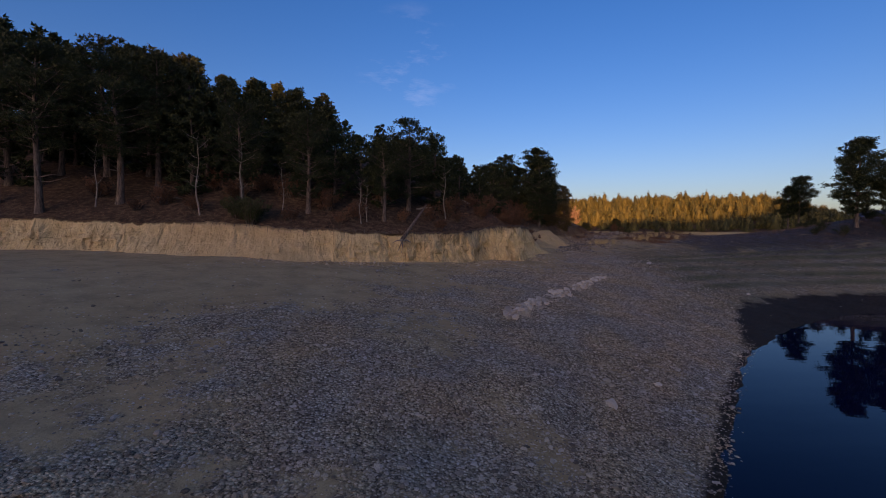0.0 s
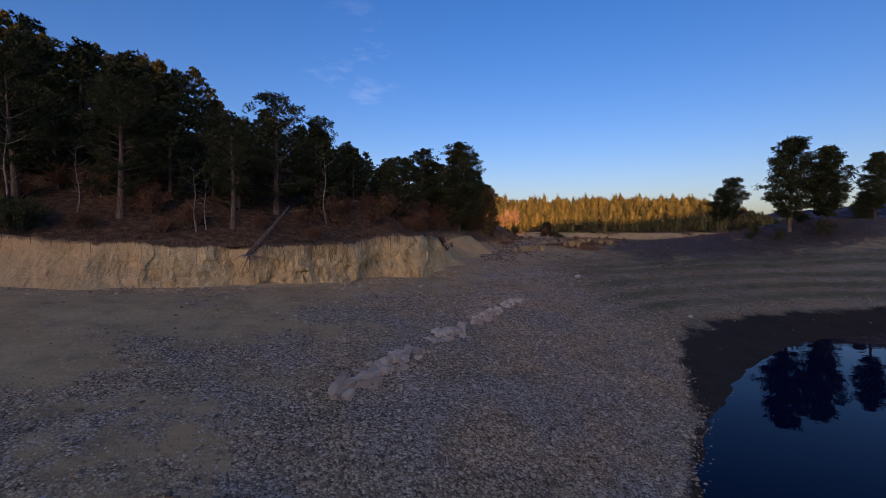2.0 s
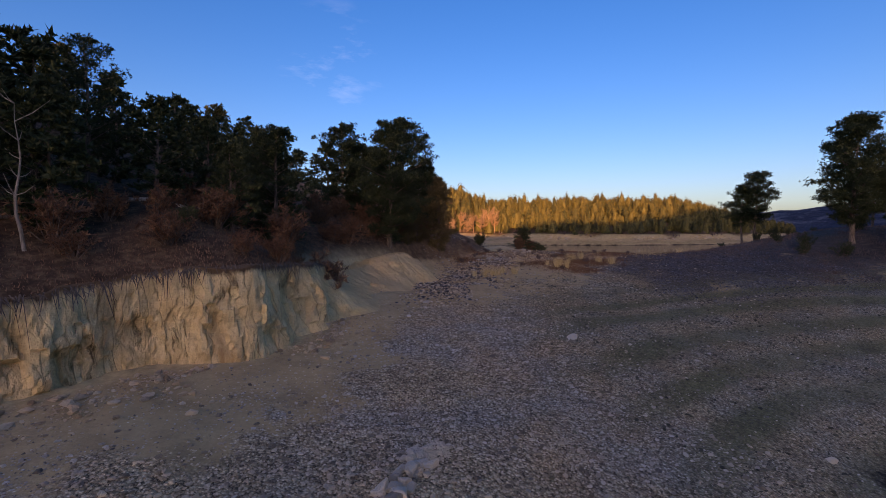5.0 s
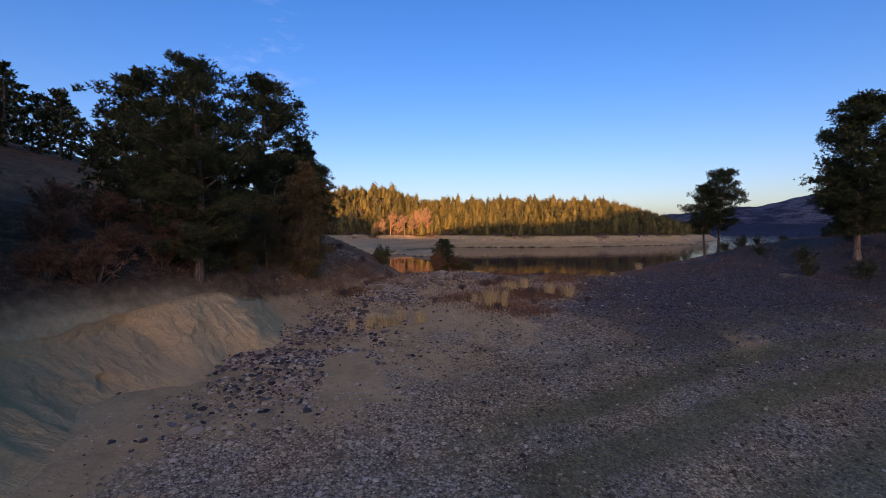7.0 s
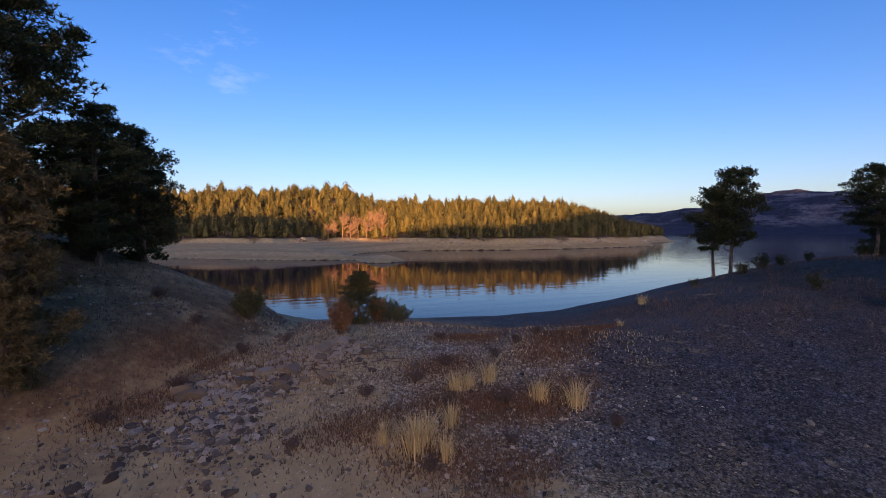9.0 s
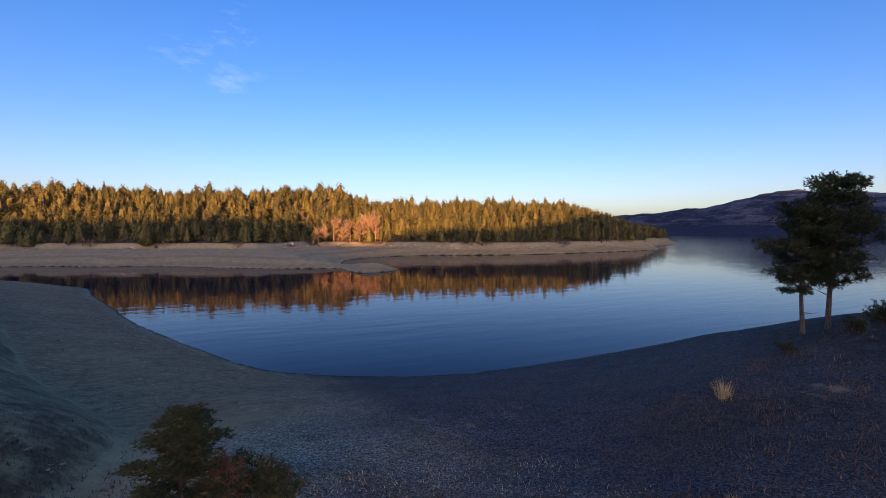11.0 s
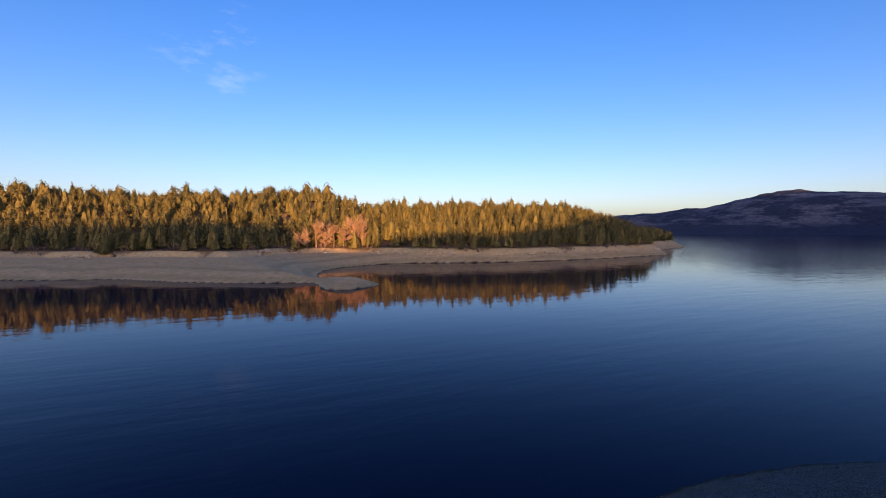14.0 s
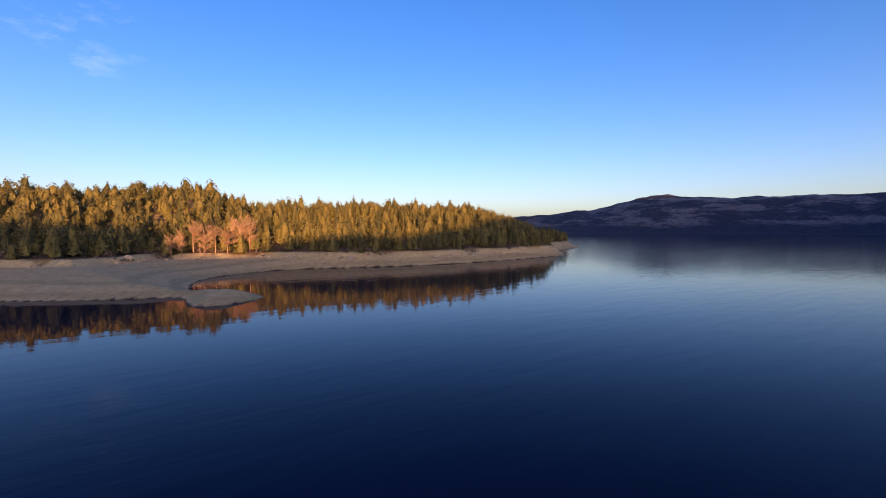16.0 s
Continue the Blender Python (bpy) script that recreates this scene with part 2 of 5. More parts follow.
def stone_material(name, dark, mid, light, island):
    m, nt, b = material(name, 0.85)
    k = sums(nt, "ADD", sums(nt, "MULTIPLY", chance(nt, island), 0.75), sums(nt, "MULTIPLY", grain(nt, coords(nt), 14.0, 5), 0.3))
    cast = ramp(nt, grain(nt, coords(nt), 0.45, 4, 0.6), (0.38, (0.91, 0.97, 1.10)), (0.60, (1.07, 0.99, 0.90)))
    nt.links.new(blend(nt, 1.0, blend(nt, 1.0, ramp(nt, k, (0.12, dark), (0.5, mid), (0.95, light)), cast, "MULTIPLY"), (0.86, 0.815, 0.68), "MULTIPLY"), b.inputs["Base Color"])
    relief(nt, b, sums(nt, "ADD", grain(nt, coords(nt), 26.0, 6, 0.75), grain(nt, coords(nt), 5.0, 5, 0.7)), 0.9, 0.05)
    return m


def bark_material(name, dark, light):
    m, nt, b = material(name, 0.95)
    k = grain(nt, coords(nt, (7, 7, 1.3)), 2.0, 6, 0.7)
    nt.links.new(ramp(nt, k, (0.35, dark), (0.65, light)), b.inputs["Base Color"])
    relief(nt, b, k, 0.9, 0.04)
    return m


def leaf_material(name, dark, light, island=True):
    m, nt, b = material(name, 0.7)
    k = sums(nt, "ADD", sums(nt, "MULTIPLY", chance(nt, island), 0.6), sums(nt, "MULTIPLY", grain(nt, coords(nt), 0.6, 3), 0.5))
    nt.links.new(ramp(nt, k, (0.2, dark), (0.9, light)), b.inputs["Base Color"])
    return m


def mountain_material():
    """Dark forest along the shore, paler logged slopes with stands of trees above it, all tinted blue for haze."""
    m, nt, b = material("hazed_wooded_slopes", 1.0)
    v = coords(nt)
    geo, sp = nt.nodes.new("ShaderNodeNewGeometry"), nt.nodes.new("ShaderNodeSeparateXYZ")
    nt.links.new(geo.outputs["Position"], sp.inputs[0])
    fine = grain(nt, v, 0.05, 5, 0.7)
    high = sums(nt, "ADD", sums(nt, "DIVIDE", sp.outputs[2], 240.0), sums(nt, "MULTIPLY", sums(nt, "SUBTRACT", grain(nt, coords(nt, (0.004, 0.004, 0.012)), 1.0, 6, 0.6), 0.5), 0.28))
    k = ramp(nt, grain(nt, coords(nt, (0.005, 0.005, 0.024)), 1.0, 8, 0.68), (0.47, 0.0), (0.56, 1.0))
    # blue-shifted base colours stand in for the haze of distance
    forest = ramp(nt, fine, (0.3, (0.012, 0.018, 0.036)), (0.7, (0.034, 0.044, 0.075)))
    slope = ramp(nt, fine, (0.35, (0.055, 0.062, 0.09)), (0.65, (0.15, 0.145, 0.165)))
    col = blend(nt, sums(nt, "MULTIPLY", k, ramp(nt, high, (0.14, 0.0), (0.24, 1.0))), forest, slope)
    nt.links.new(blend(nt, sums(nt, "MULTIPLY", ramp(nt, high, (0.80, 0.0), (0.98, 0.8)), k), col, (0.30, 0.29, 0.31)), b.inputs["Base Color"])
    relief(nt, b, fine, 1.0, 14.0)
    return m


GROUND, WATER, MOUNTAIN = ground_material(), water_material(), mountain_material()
GRAVEL = stone_material("mixed_gravel", (0.13, 0.095, 0.075), (0.46, 0.355, 0.29), (0.76, 0.645, 0.56), True)
STONE = stone_material("beach_stone", (0.18, 0.135, 0.11), (0.36, 0.28, 0.235), (0.56, 0.465, 0.40), False)
PALE_ROCK = stone_material("pale_rock", (0.50, 0.40, 0.34), (0.76, 0.635, 0.55), (0.95, 0.82, 0.72), False)
DARK_ROCK = stone_material("purplish_rock", (0.085, 0.062, 0.056), (0.22, 0.165, 0.145), (0.62, 0.51, 0.44), False)
DARK_RUBBLE = stone_material("purplish_rubble", (0.085, 0.062, 0.056), (0.22, 0.165, 0.145), (0.70, 0.58, 0.50), True)
TALUS = stone_material("clay_crumbs", (0.32, 0.22, 0.15), (0.54, 0.40, 0.29), (0.74, 0.58, 0.44), True)
TALUS_ROCK = stone_material("buff_slab", (0.20, 0.14, 0.105), (0.36, 0.265, 0.205), (0.52, 0.40, 0.32), False)
# the gravel's own bluish grey, with lens falloff darkened into it
DIMMED_SLATE = stone_material("bluish_gravel", (0.025, 0.023, 0.028), (0.085, 0.078, 0.094), (0.26, 0.24, 0.28), True)
ARC_STONE = stone_material("olive_gravel", (0.05, 0.043, 0.03), (0.16, 0.135, 0.095), (0.36, 0.31, 0.23), True)
BANK = bank_material()
BARK = bark_material("pine_bark", (0.05, 0.034, 0.026), (0.24, 0.165, 0.12))
DEAD_WOOD = bark_material("weathered_wood", (0.15, 0.115, 0.085), (0.42, 0.34, 0.265))
NEEDLES = leaf_material("pine_needles", (0.022, 0.028, 0.009), (0.080, 0.080, 0.026))
JUNIPER = leaf_material("juniper_sprays", (0.035, 0.042, 0.014), (0.11, 0.10, 0.035))
FAR_NEEDLES = leaf_material("far_pine_needles", (0.030, 0.032, 0.010), (0.15, 0.115, 0.030))
OLIVE = leaf_material("rusty_olive_sprays", (0.075, 0.048, 0.018), (0.20, 0.135, 0.052))
RUST = leaf_material("rusty_twigs", (0.10, 0.045, 0.022), (0.27, 0.13, 0.065))
PURPLE = leaf_material("dry_purple_stems", (0.075, 0.042, 0.034), (0.20, 0.128, 0.098))
STRAW = leaf_material("straw_grass", (0.46, 0.29, 0.115), (0.82, 0.58, 0.29))
BARE = leaf_material("bare_cottonwood_twigs", (0.22, 0.125, 0.075), (0.42, 0.255, 0.155))


# ---- lie of the land (metres; the water stands at z = 0) ----
POND = [(-6, -8), (-1, 0), (3, 5), (5.9, 8.8), (9.2, 13.2), (13.9, 18.9), (17, 21.5), (21.1, 24.7), (25, 26.9), (29, 28.2), (34, 28.8), (40, 28), (47, 25), (52, 18), (46, 2), (25, -14), (4, -16)]
LAKE = [(-220, 196), (-120, 190), (-50, 184), (-14, 176), (3, 158), (5, 152), (7, 143.5), (13.5, 126), (16.2, 117), (21.6, 104.6), (25.9, 95.6), (29.4, 88.6), (35.4, 84.4), (42, 81.6), (50, 81.2), (60, 81.6), (67.5, 79.8), (75.5, 76), (90, 67), (130, 50), (260, 10),
        (700, -90), (1500, -200), (4200, -300), (4200, 4200), (900, 4200), (520, 900), (430, 430), (398, 352), (392, 337), (378, 325), (340, 305), (300, 286), (272, 256), (254, 241), (235, 239), (216, 234), (196, 231), (160, 227), (131, 230), (109, 238.5), (97, 241), (79, 234), (67, 222), (62, 209),
        (59.5, 195), (60, 188.5), (66, 186), (71, 178), (71, 173.5), (67, 168), (60, 165.5), (55.5, 167.5), (56.5, 176), (56.5, 183), (50, 185.5), (43, 188), (29, 196.5), (20, 203.5), (9, 216), (-8, 218), (-24, 229), (-70, 240), (-140, 244), (-220, 246)]
CLIFF = [(-200, 12), (-90, 21), (-45, 27.5), (-17, 29.7), (-8, 29.7), (-1, 31.4), (2, 33.0), (4.3, 35.6), (6.2, 36.3), (7.9, 37.8), (9.0, 40.6), (8.8, 43.6), (9.5, 46.4), (11.2, 48.4), (13.7, 50.8), (16.7, 54), (22, 58.5), (24.5, 64), (24, 72), (17, 84), (7, 110), (-6, 140), (-30, 165), (-120, 178)]


def rounded(points, closed, times):
    """Corner-cutting of a polyline."""
    p = np.array(points, float)
    for _ in range(times):
        q = np.roll(p, -1, 0) if closed else p[1:]
        a = p if closed else p[:-1]
        cut = np.stack([a * 0.75 + q * 0.25, a * 0.25 + q * 0.75], 1).reshape(-1, 2)
        p = cut if closed else np.vstack([p[:1], cut, p[-1:]])
    return p


def distance(x, y, line, closed):
    """The distance to a polyline, the side (+1 on its left) and, for a ring, +1 inside."""
    best, side, inside = np.full(x.shape, 1e12), np.ones(x.shape), np.zeros(x.shape, bool)
    n = len(line)
    for i in range(n if closed else n - 1):
        (ax, ay), (bx, by) = line[i], line[(i + 1) % n]
        dx, dy = bx - ax, by - ay
        k = np.clip(((x - ax) * dx + (y - ay) * dy) / (dx * dx + dy * dy), 0, 1)
        d = (x - ax - k * dx) ** 2 + (y - ay - k * dy) ** 2
        near = d < best
        best = np.where(near, d, best)
        side = np.where(near, np.sign(dx * (y - ay) - dy * (x - ax)), side)
        if closed and ay != by:
            inside ^= ((ay > y) != (by > y)) & (x < ax + (y - ay) * dx / dy)
    return np.sqrt(best), side, inside


def vnoise(x, y, seed=0.0):
    """Smooth noise between -1 and 1, one bump a metre."""
    xi, yi = np.floor(x), np.floor(y)
    u, v = x - xi, y - yi
    u, v = u * u * (3 - 2 * u), v * v * (3 - 2 * v)

    def corner(a, b):
        h = np.sin(a * 127.1 + b * 311.7 + seed * 74.7) * 43758.5453
        return (h - np.floor(h)) * 2 - 1
    return (corner(xi, yi) * (1 - u) + corner(xi + 1, yi) * u) * (1 - v) + (corner(xi, yi + 1) * (1 - u) + corner(xi + 1, yi + 1) * u) * v


def fbm(x, y, size, octaves=4, seed=0.0):
    total, k = 0.0, 1.0
    for i in range(octaves):
        total = total + k * vnoise(x / size, y / size, seed + i * 3.1)
        size, k = size * 0.5, k * 0.5
    return total


def ease(k):
    k = np.clip(k, 0, 1)
    return k * k * (3 - 2 * k)


POND_LINE, LAKE_LINE, CLIFF_LINE = rounded(POND, True, 2), rounded(LAKE, True, 2), rounded(CLIFF, False, 2)


def land(x, y):
    """Height of the ground and what the zones of soil need: distance to the water, distance behind the bank's edge, far side or not."""
    x, y = np.asarray(x, float), np.asarray(y, float)
    dp, _, wet_p = distance(x, y, POND_LINE, True)
    dl, _, wet_l = distance(x, y, LAKE_LINE, True)
    d = np.minimum(dp, dl)
    d = d + 0.5 * vnoise(x / 3.1, y / 3.1, 5) * np.clip(d / 4, 0, 1) * np.clip(1 - d / 200, 0, 1)
    wet = wet_p | wet_l
    sd, side, _ = distance(x, y, CLIFF_LINE, False)
    s = sd * side
    far = (y > 150 + np.clip((20 - x) * 1.2, 0, 35)) & (y > -200)
    # near side: beach, saddle, knoll, wooded hill behind an eroded bank
    z = 4.6 * (1 - np.exp(-(d / 16) ** 1.1))
    z = z + 1.6 * np.exp(-0.5 * (((x - 29) / 8) ** 2 + ((y - 60) / 7) ** 2))
    z = z + 4.0 * np.exp(-0.5 * (((x - 66) / 16) ** 2 + ((y - 58) / 14) ** 2)) * (1 - np.exp(-d / 6))
    z = z - 1.15 * np.exp(-0.5 * (((x - 34) / 5.5) ** 2 + ((y - 62) / 5) ** 2)) - 0.3 * np.exp(-0.5 * (((x - 44) / 5) ** 2 + ((y - 69) / 4) ** 2))
    north = ease((y - 52) / 8)
    mound = ease((y - 41.5) / 4) * (1 - north)
    edge = s + 0.10 * vnoise(x / 1.1, y / 1.1, 2) + 0.25 * vnoise(x / 4.5, y / 4.5, 3)
    z = z + (1.55 - 1.1 * north) * ease((edge + 0.3 + 0.9 * mound) / (0.6 + 1.8 * mound + 1.4 * north))
    z = z + 0.75 * np.exp(-0.5 * (((x - 6.2) / 3.4) ** 2 + ((y - 37.6) / 3.2) ** 2)) * ease((edge + 0.3) / 0.6)
    z = z + 34 * (1 - np.exp(-0.48 * np.maximum(s, 0) / 34))
    z = z + 0.10 * fbm(x, y, 7.0, 3, 1) * np.clip(d / 6, 0, 1) + 0.35 * fbm(x, y, 9.0, 3, 8) * np.clip(s / 5, 0, 1)
    # unseen ridge to the south, added to shade the shore and far range
    z = z + np.interp(x, [-900, -320, -205, -193, -187, -150, -142, -97, -62, -22, 22, 160, 400, 900, 1500], [64, 56, 55, 53, 44, 44, 48.5, 49.5, 54, 61, 66, 72, 90, 310, 350]) * np.exp(-((y + 330) / 70) ** 2) * (1 + 0.05 * vnoise(x / 22, y / 90, 4))
    z = z + 0.06 * vnoise(x / 0.8, y / 0.8, 14) * np.exp(-d / 2.5) + 0.05 * np.sin(d * 1.5 + 0.8 * vnoise(x / 5, y / 5, 22)) * ease((d - 2) / 2) * ease((18 - d) / 4) * ease((54 - y) / 6) * (s < -1)
    # far side: beach, low bluff, long wooded ridge
    db = np.interp(x, [20, 60, 85, 120, 400], [31, 31, 16, 8, 8])
    hill = np.interp(x, [-200, -10, 40, 62, 88, 104, 150, 230, 300, 380], [24, 20, 19, 23.5, 23.5, 18, 16, 16, 14, 4])
    zf = 5.0 * (1 - np.exp(-d / np.interp(x, [60, 110], [16, 8]))) + 1.7 * ease((d - db + 2.5 * vnoise(x / 6, y / 6, 6)) / 2.5) + hill * ease((d - db) / np.interp(x, [150, 240], [100, 52])) * (1 + 0.12 * vnoise(x / 40, y / 40, 7)) + 0.15 * fbm(x, y, 8, 3, 9)
    z = np.where(far, zf, z)
    z = np.where(wet, -np.minimum(0.22 * d, 6.0), z)
    return z, np.where(wet, -d, d), s, far, db


def gravel_cover(x, y, d, s):
    """How thickly gravel lies: a belt along the pond, the dark flank of the knoll, thin over the sand below the bank."""
    belt = ease((17.8 + 5 * ease((x - 9) / 6) - d + 2.2 * fbm(x, y, 4, 3, 21)) / 7.5) * (0.62 + 0.38 * ease(x / 5)) * (0.25 + 0.75 * ease((-s - 2) / 4))
    east = ease((x - 23.5 + 2 * fbm(x, y, 6, 3, 27)) / 6) * ease((y - 39) / 8)
    g = np.maximum(belt * (1 - 0.45 * ease((y - 44) / 7) * (1 - east)), 0.95 * east)
    return np.clip(0.10 + 0.86 * g + 0.22 * fbm(x, y, 3, 3, 29), 0.04, 1)


def arc_bands(x, y, d):
    """Old waterlines round the pond, 0 to 1."""
    return 0.5 + 0.5 * np.sin(d * 2.5 + 0.6 * vnoise(x / 7, y / 7, 22) + 0.8 * np.sin(d * 0.83))


def mud_ring(x, y, d):
    """Wet dark mud along the pond's north shore."""
    return ease(1 - (d - 0.25 - 2.4 * ease((x - 14.5) / 6) + 0.5 * fbm(x, y, 1.6, 3, 23)) / 1.3) * (y < 42) * ease((x - 13) / 3)


# ---- mesh helpers ----
def mesh_object(name, verts, faces, mat, parent=None, label="", smooth=False):
    me = bpy.data.meshes.new(name)
    if isinstance(verts, np.ndarray) and isinstance(faces, np.ndarray):
        n, sides = faces.shape
        me.vertices.add(len(verts))
        me.vertices.foreach_set("co", verts.astype(np.float32).ravel())
        me.loops.add(n * sides)
        me.loops.foreach_set("vertex_index", faces.astype(np.int32).ravel())
        me.polygons.add(n)
        me.polygons.foreach_set("loop_start", np.arange(0, n * sides, sides, dtype=np.int32))
        me.update(calc_edges=True)
        me.validate()
        me.shade_flat()
    else:
        me.from_pydata([tuple(v) for v in verts], [], [tuple(f) for f in faces])
    me.materials.append(mat)
    if smooth:
        me.shade_smooth()
    ob = new(name, me)
    ob.parent = parent
    return tagged(ob, label)


def height_at(x, y):
    return float(land(np.array([x]), np.array([y]))[0][0])


def tube(path, radii, sides=7):
    """Verts and faces of a tapering tube along a path of points."""
    verts, faces = [], []
    path = [Vector(p) for p in path]
    for i, p in enumerate(path):
        way = (path[min(i + 1, len(path) - 1)] - path[max(i - 1, 0)]).normalized()
        a = way.orthogonal().normalized()
        c = way.cross(a)
        for k in range(sides):
            q = 2 * math.pi * k / sides
            verts.append(p + (a * math.cos(q) + c * math.sin(q)) * radii[i])
        if i:
            n, m = i * sides, (i - 1) * sides
            faces += [(m + k, m + (k + 1) % sides, n + (k + 1) % sides, n + k) for k in range(sides)]
    faces.append(tuple(range((len(path) - 1) * sides, len(path) * sides)))
    return verts, faces


def join(parts):
    verts, faces = [], []
    for v, f in parts:
        n = len(verts)
        verts += v
        faces += [tuple(i + n for i in q) for q in f]
    return verts, faces


def tuft(rng, at, size, count, way=(0, 0, 0.3), width=0.12):
    """A spray of narrow needles round a point."""
    verts, faces = [], []
    for _ in range(count):
        d = Vector((rng.gauss(0, 1), rng.gauss(0, 1), rng.gauss(0, 0.8))).normalized() + Vector(way)
        d = d.normalized() * size * rng.uniform(0.6, 1.15)
        side = d.cross(Vector((rng.gauss(0, 1), rng.gauss(0, 1), rng.gauss(0, 1)))).normalized() * size * width
        n = len(verts)
        verts += [at + side - d * 0.15, at - side - d * 0.15, at + d]
        faces.append((n, n + 1, n + 2))
    return verts, faces


# ---- ground, water, mountains ----
def steps(*runs):
    out = [runs[0][0]]
    for lo, hi, step in runs:
        n = max(1, round((hi - lo) / step))
        out += [lo + (hi - lo) * (i + 1) / n for i in range(n)]
    return np.array(out)


def build_ground():
    xs = steps((-4400, -1000, 400), (-1000, -200, 50), (-200, -60, 4), (-60, -25, 0.9), (-25, 16, 0.31), (16, 48, 0.4), (48, 90, 0.8), (90, 340, 2.6), (340, 520, 8), (520, 4400, 240))
    ys = steps((-1500, -500, 100), (-500, -200, 15), (-200, -20, 8), (-20, 3, 0.8), (3, 26, 0.28), (26, 53, 0.30), (53, 90, 0.45), (90, 150, 1.0), (150, 260, 1.3), (260, 420, 2.6), (420, 900, 30), (900, 4400, 250))
    gx, gy = np.meshgrid(xs, ys)
    z, d, s, far, db = land(gx, gy)
    nx, ny = len(xs), len(ys)
    z = np.where((gx > 3000) & (d < 0), -6, z)
    verts = np.stack([gx.ravel(), gy.ravel(), z.ravel()], 1)
    i = (np.arange(ny - 1)[:, None] * nx + np.arange(nx - 1)[None, :]).ravel()
    ob = mesh_object("ground", verts, np.stack([i, i + 1, i + nx + 1, i + nx], 1), GROUND, smooth=True)
    near = ~far
    beach = near & (s < 0)
    gravel = gravel_cover(gx, gy, d, s) * beach
    shore = near * ease((gy - 60) / 8) * ease(1.15 - d / 6 + 0.45 * fbm(gx, gy, 5, 3, 24)) * (s < 2)
    gravel = np.maximum(gravel * (1 - 0.4 * ease((gy - 62) / 8) * (gx < 30)), shore * 0.8 + near * ease((gx - 34) / 6) * ease((gy - 58) / 6) * 0.95)
    silt = ease((gx - 15) / 8) * ease((d - 2.5) / 1.5) * ease((20 - d) / 5) * ease((53 - gy) / 6) * beach * (0.18 + 0.80 * ease(1.5 * arc_bands(gx, gy, d) - 0.2) * (0.85 + 0.4 * vnoise(gx / 9, gy / 9, 39))) + 0.3 * ease((np.sin(d * 0.8 + 1.5 * vnoise(gx / 14, gy / 14, 25)) - 0.1) * 2) * ease((22 - d) / 10) * ((gy > 62) & (s < 0) & (gx < 34) | far)
    duff = near * ease((s + 0.35 - 0.35 * ease((gy - 42) / 3) * ease((51 - gy) / 2)) / 0.9) * (1 - 0.42 * ease((gy - 55) / 6) * ease((16 - s) / 6))
    knoll = ease(1.5 - np.sqrt(((gx - 64) / 20) ** 2 + ((gy - 58) / 12) ** 2) + 0.35 * fbm(gx, gy, 6, 3, 26)) * near * ease((d - 10) / 7)
    saddle = 0.32 * np.exp(-0.5 * (((gx - 27) / 7) ** 2 + ((gy - 57) / 4) ** 2)) * near
    woods = far * ease((d - db) / 4) * 0.75 * (1 - np.exp(-(((gx - 75) / 15) ** 2 + ((gy - 320) / 22) ** 2) ** 2) * 0.3)
    clay = near * np.exp(-(((s + 0.75) / (0.5 + 0.9 * ease((gy - 41) / 4))) ** 4)) * ease((53 - gy) / 3) + far * np.exp(-(((d - db - 1) / 2.2) ** 2)) * 0.8
    wet_pond = mud_ring(gx, gy, d) * near
    wet = np.maximum(wet_pond, ease(1 - (d - 0.15) / 0.35) * 0.85)
    for name, values in (("gravel", gravel), ("silt", silt), ("duff", np.maximum(duff, np.maximum(saddle, woods))), ("dark_knoll", knoll * (0.85 + 0.3 * fbm(gx, gy, 3, 3, 38))), ("clay", clay), ("wet", wet), ("brown", near * ease((gy - 66) / 10) * ease((36 - gx) / 8) * (s < 0) * ease((d - 0.4) / 1.5) * (0.92 + 0.3 * fbm(gx, gy, 6, 4, 28)) + near * ease((s + 3) / 3) * ease((gy - 52) / 4) * ease((27 - gx) / 4) * (0.55 + 0.4 * fbm(gx, gy, 4, 4, 29))), ("slate_dimmed", near * ease((gx - 26.5 + 3 * fbm(gx, gy, 5, 4, 27)) / 9) * ease((gy - 39 + 2 * fbm(gx, gy, 4, 3, 37)) / 9))):
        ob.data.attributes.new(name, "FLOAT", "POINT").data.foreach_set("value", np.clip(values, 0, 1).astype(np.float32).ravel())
    return tagged(ob, "gravel and sand shore rising to wooded soil", "ground", kind="structure")


def build_water():
    xs, ys = steps((-300, 500, 20), (500, 4300, 380)), steps((-80, 500, 20), (500, 4300, 380))
    gx, gy = np.meshgrid(xs, ys)
    nx, ny = len(xs), len(ys)
    i = (np.arange(ny - 1)[:, None] * nx + np.arange(nx - 1)[None, :]).ravel()
    ob = mesh_object("water", np.stack([gx.ravel(), gy.ravel(), gx.ravel() * 0], 1), np.stack([i, i + 1, i + nx + 1, i + nx], 1), WATER)
    return tagged(ob, "calm dark blue lake water with faint ripples", "water", kind="structure")


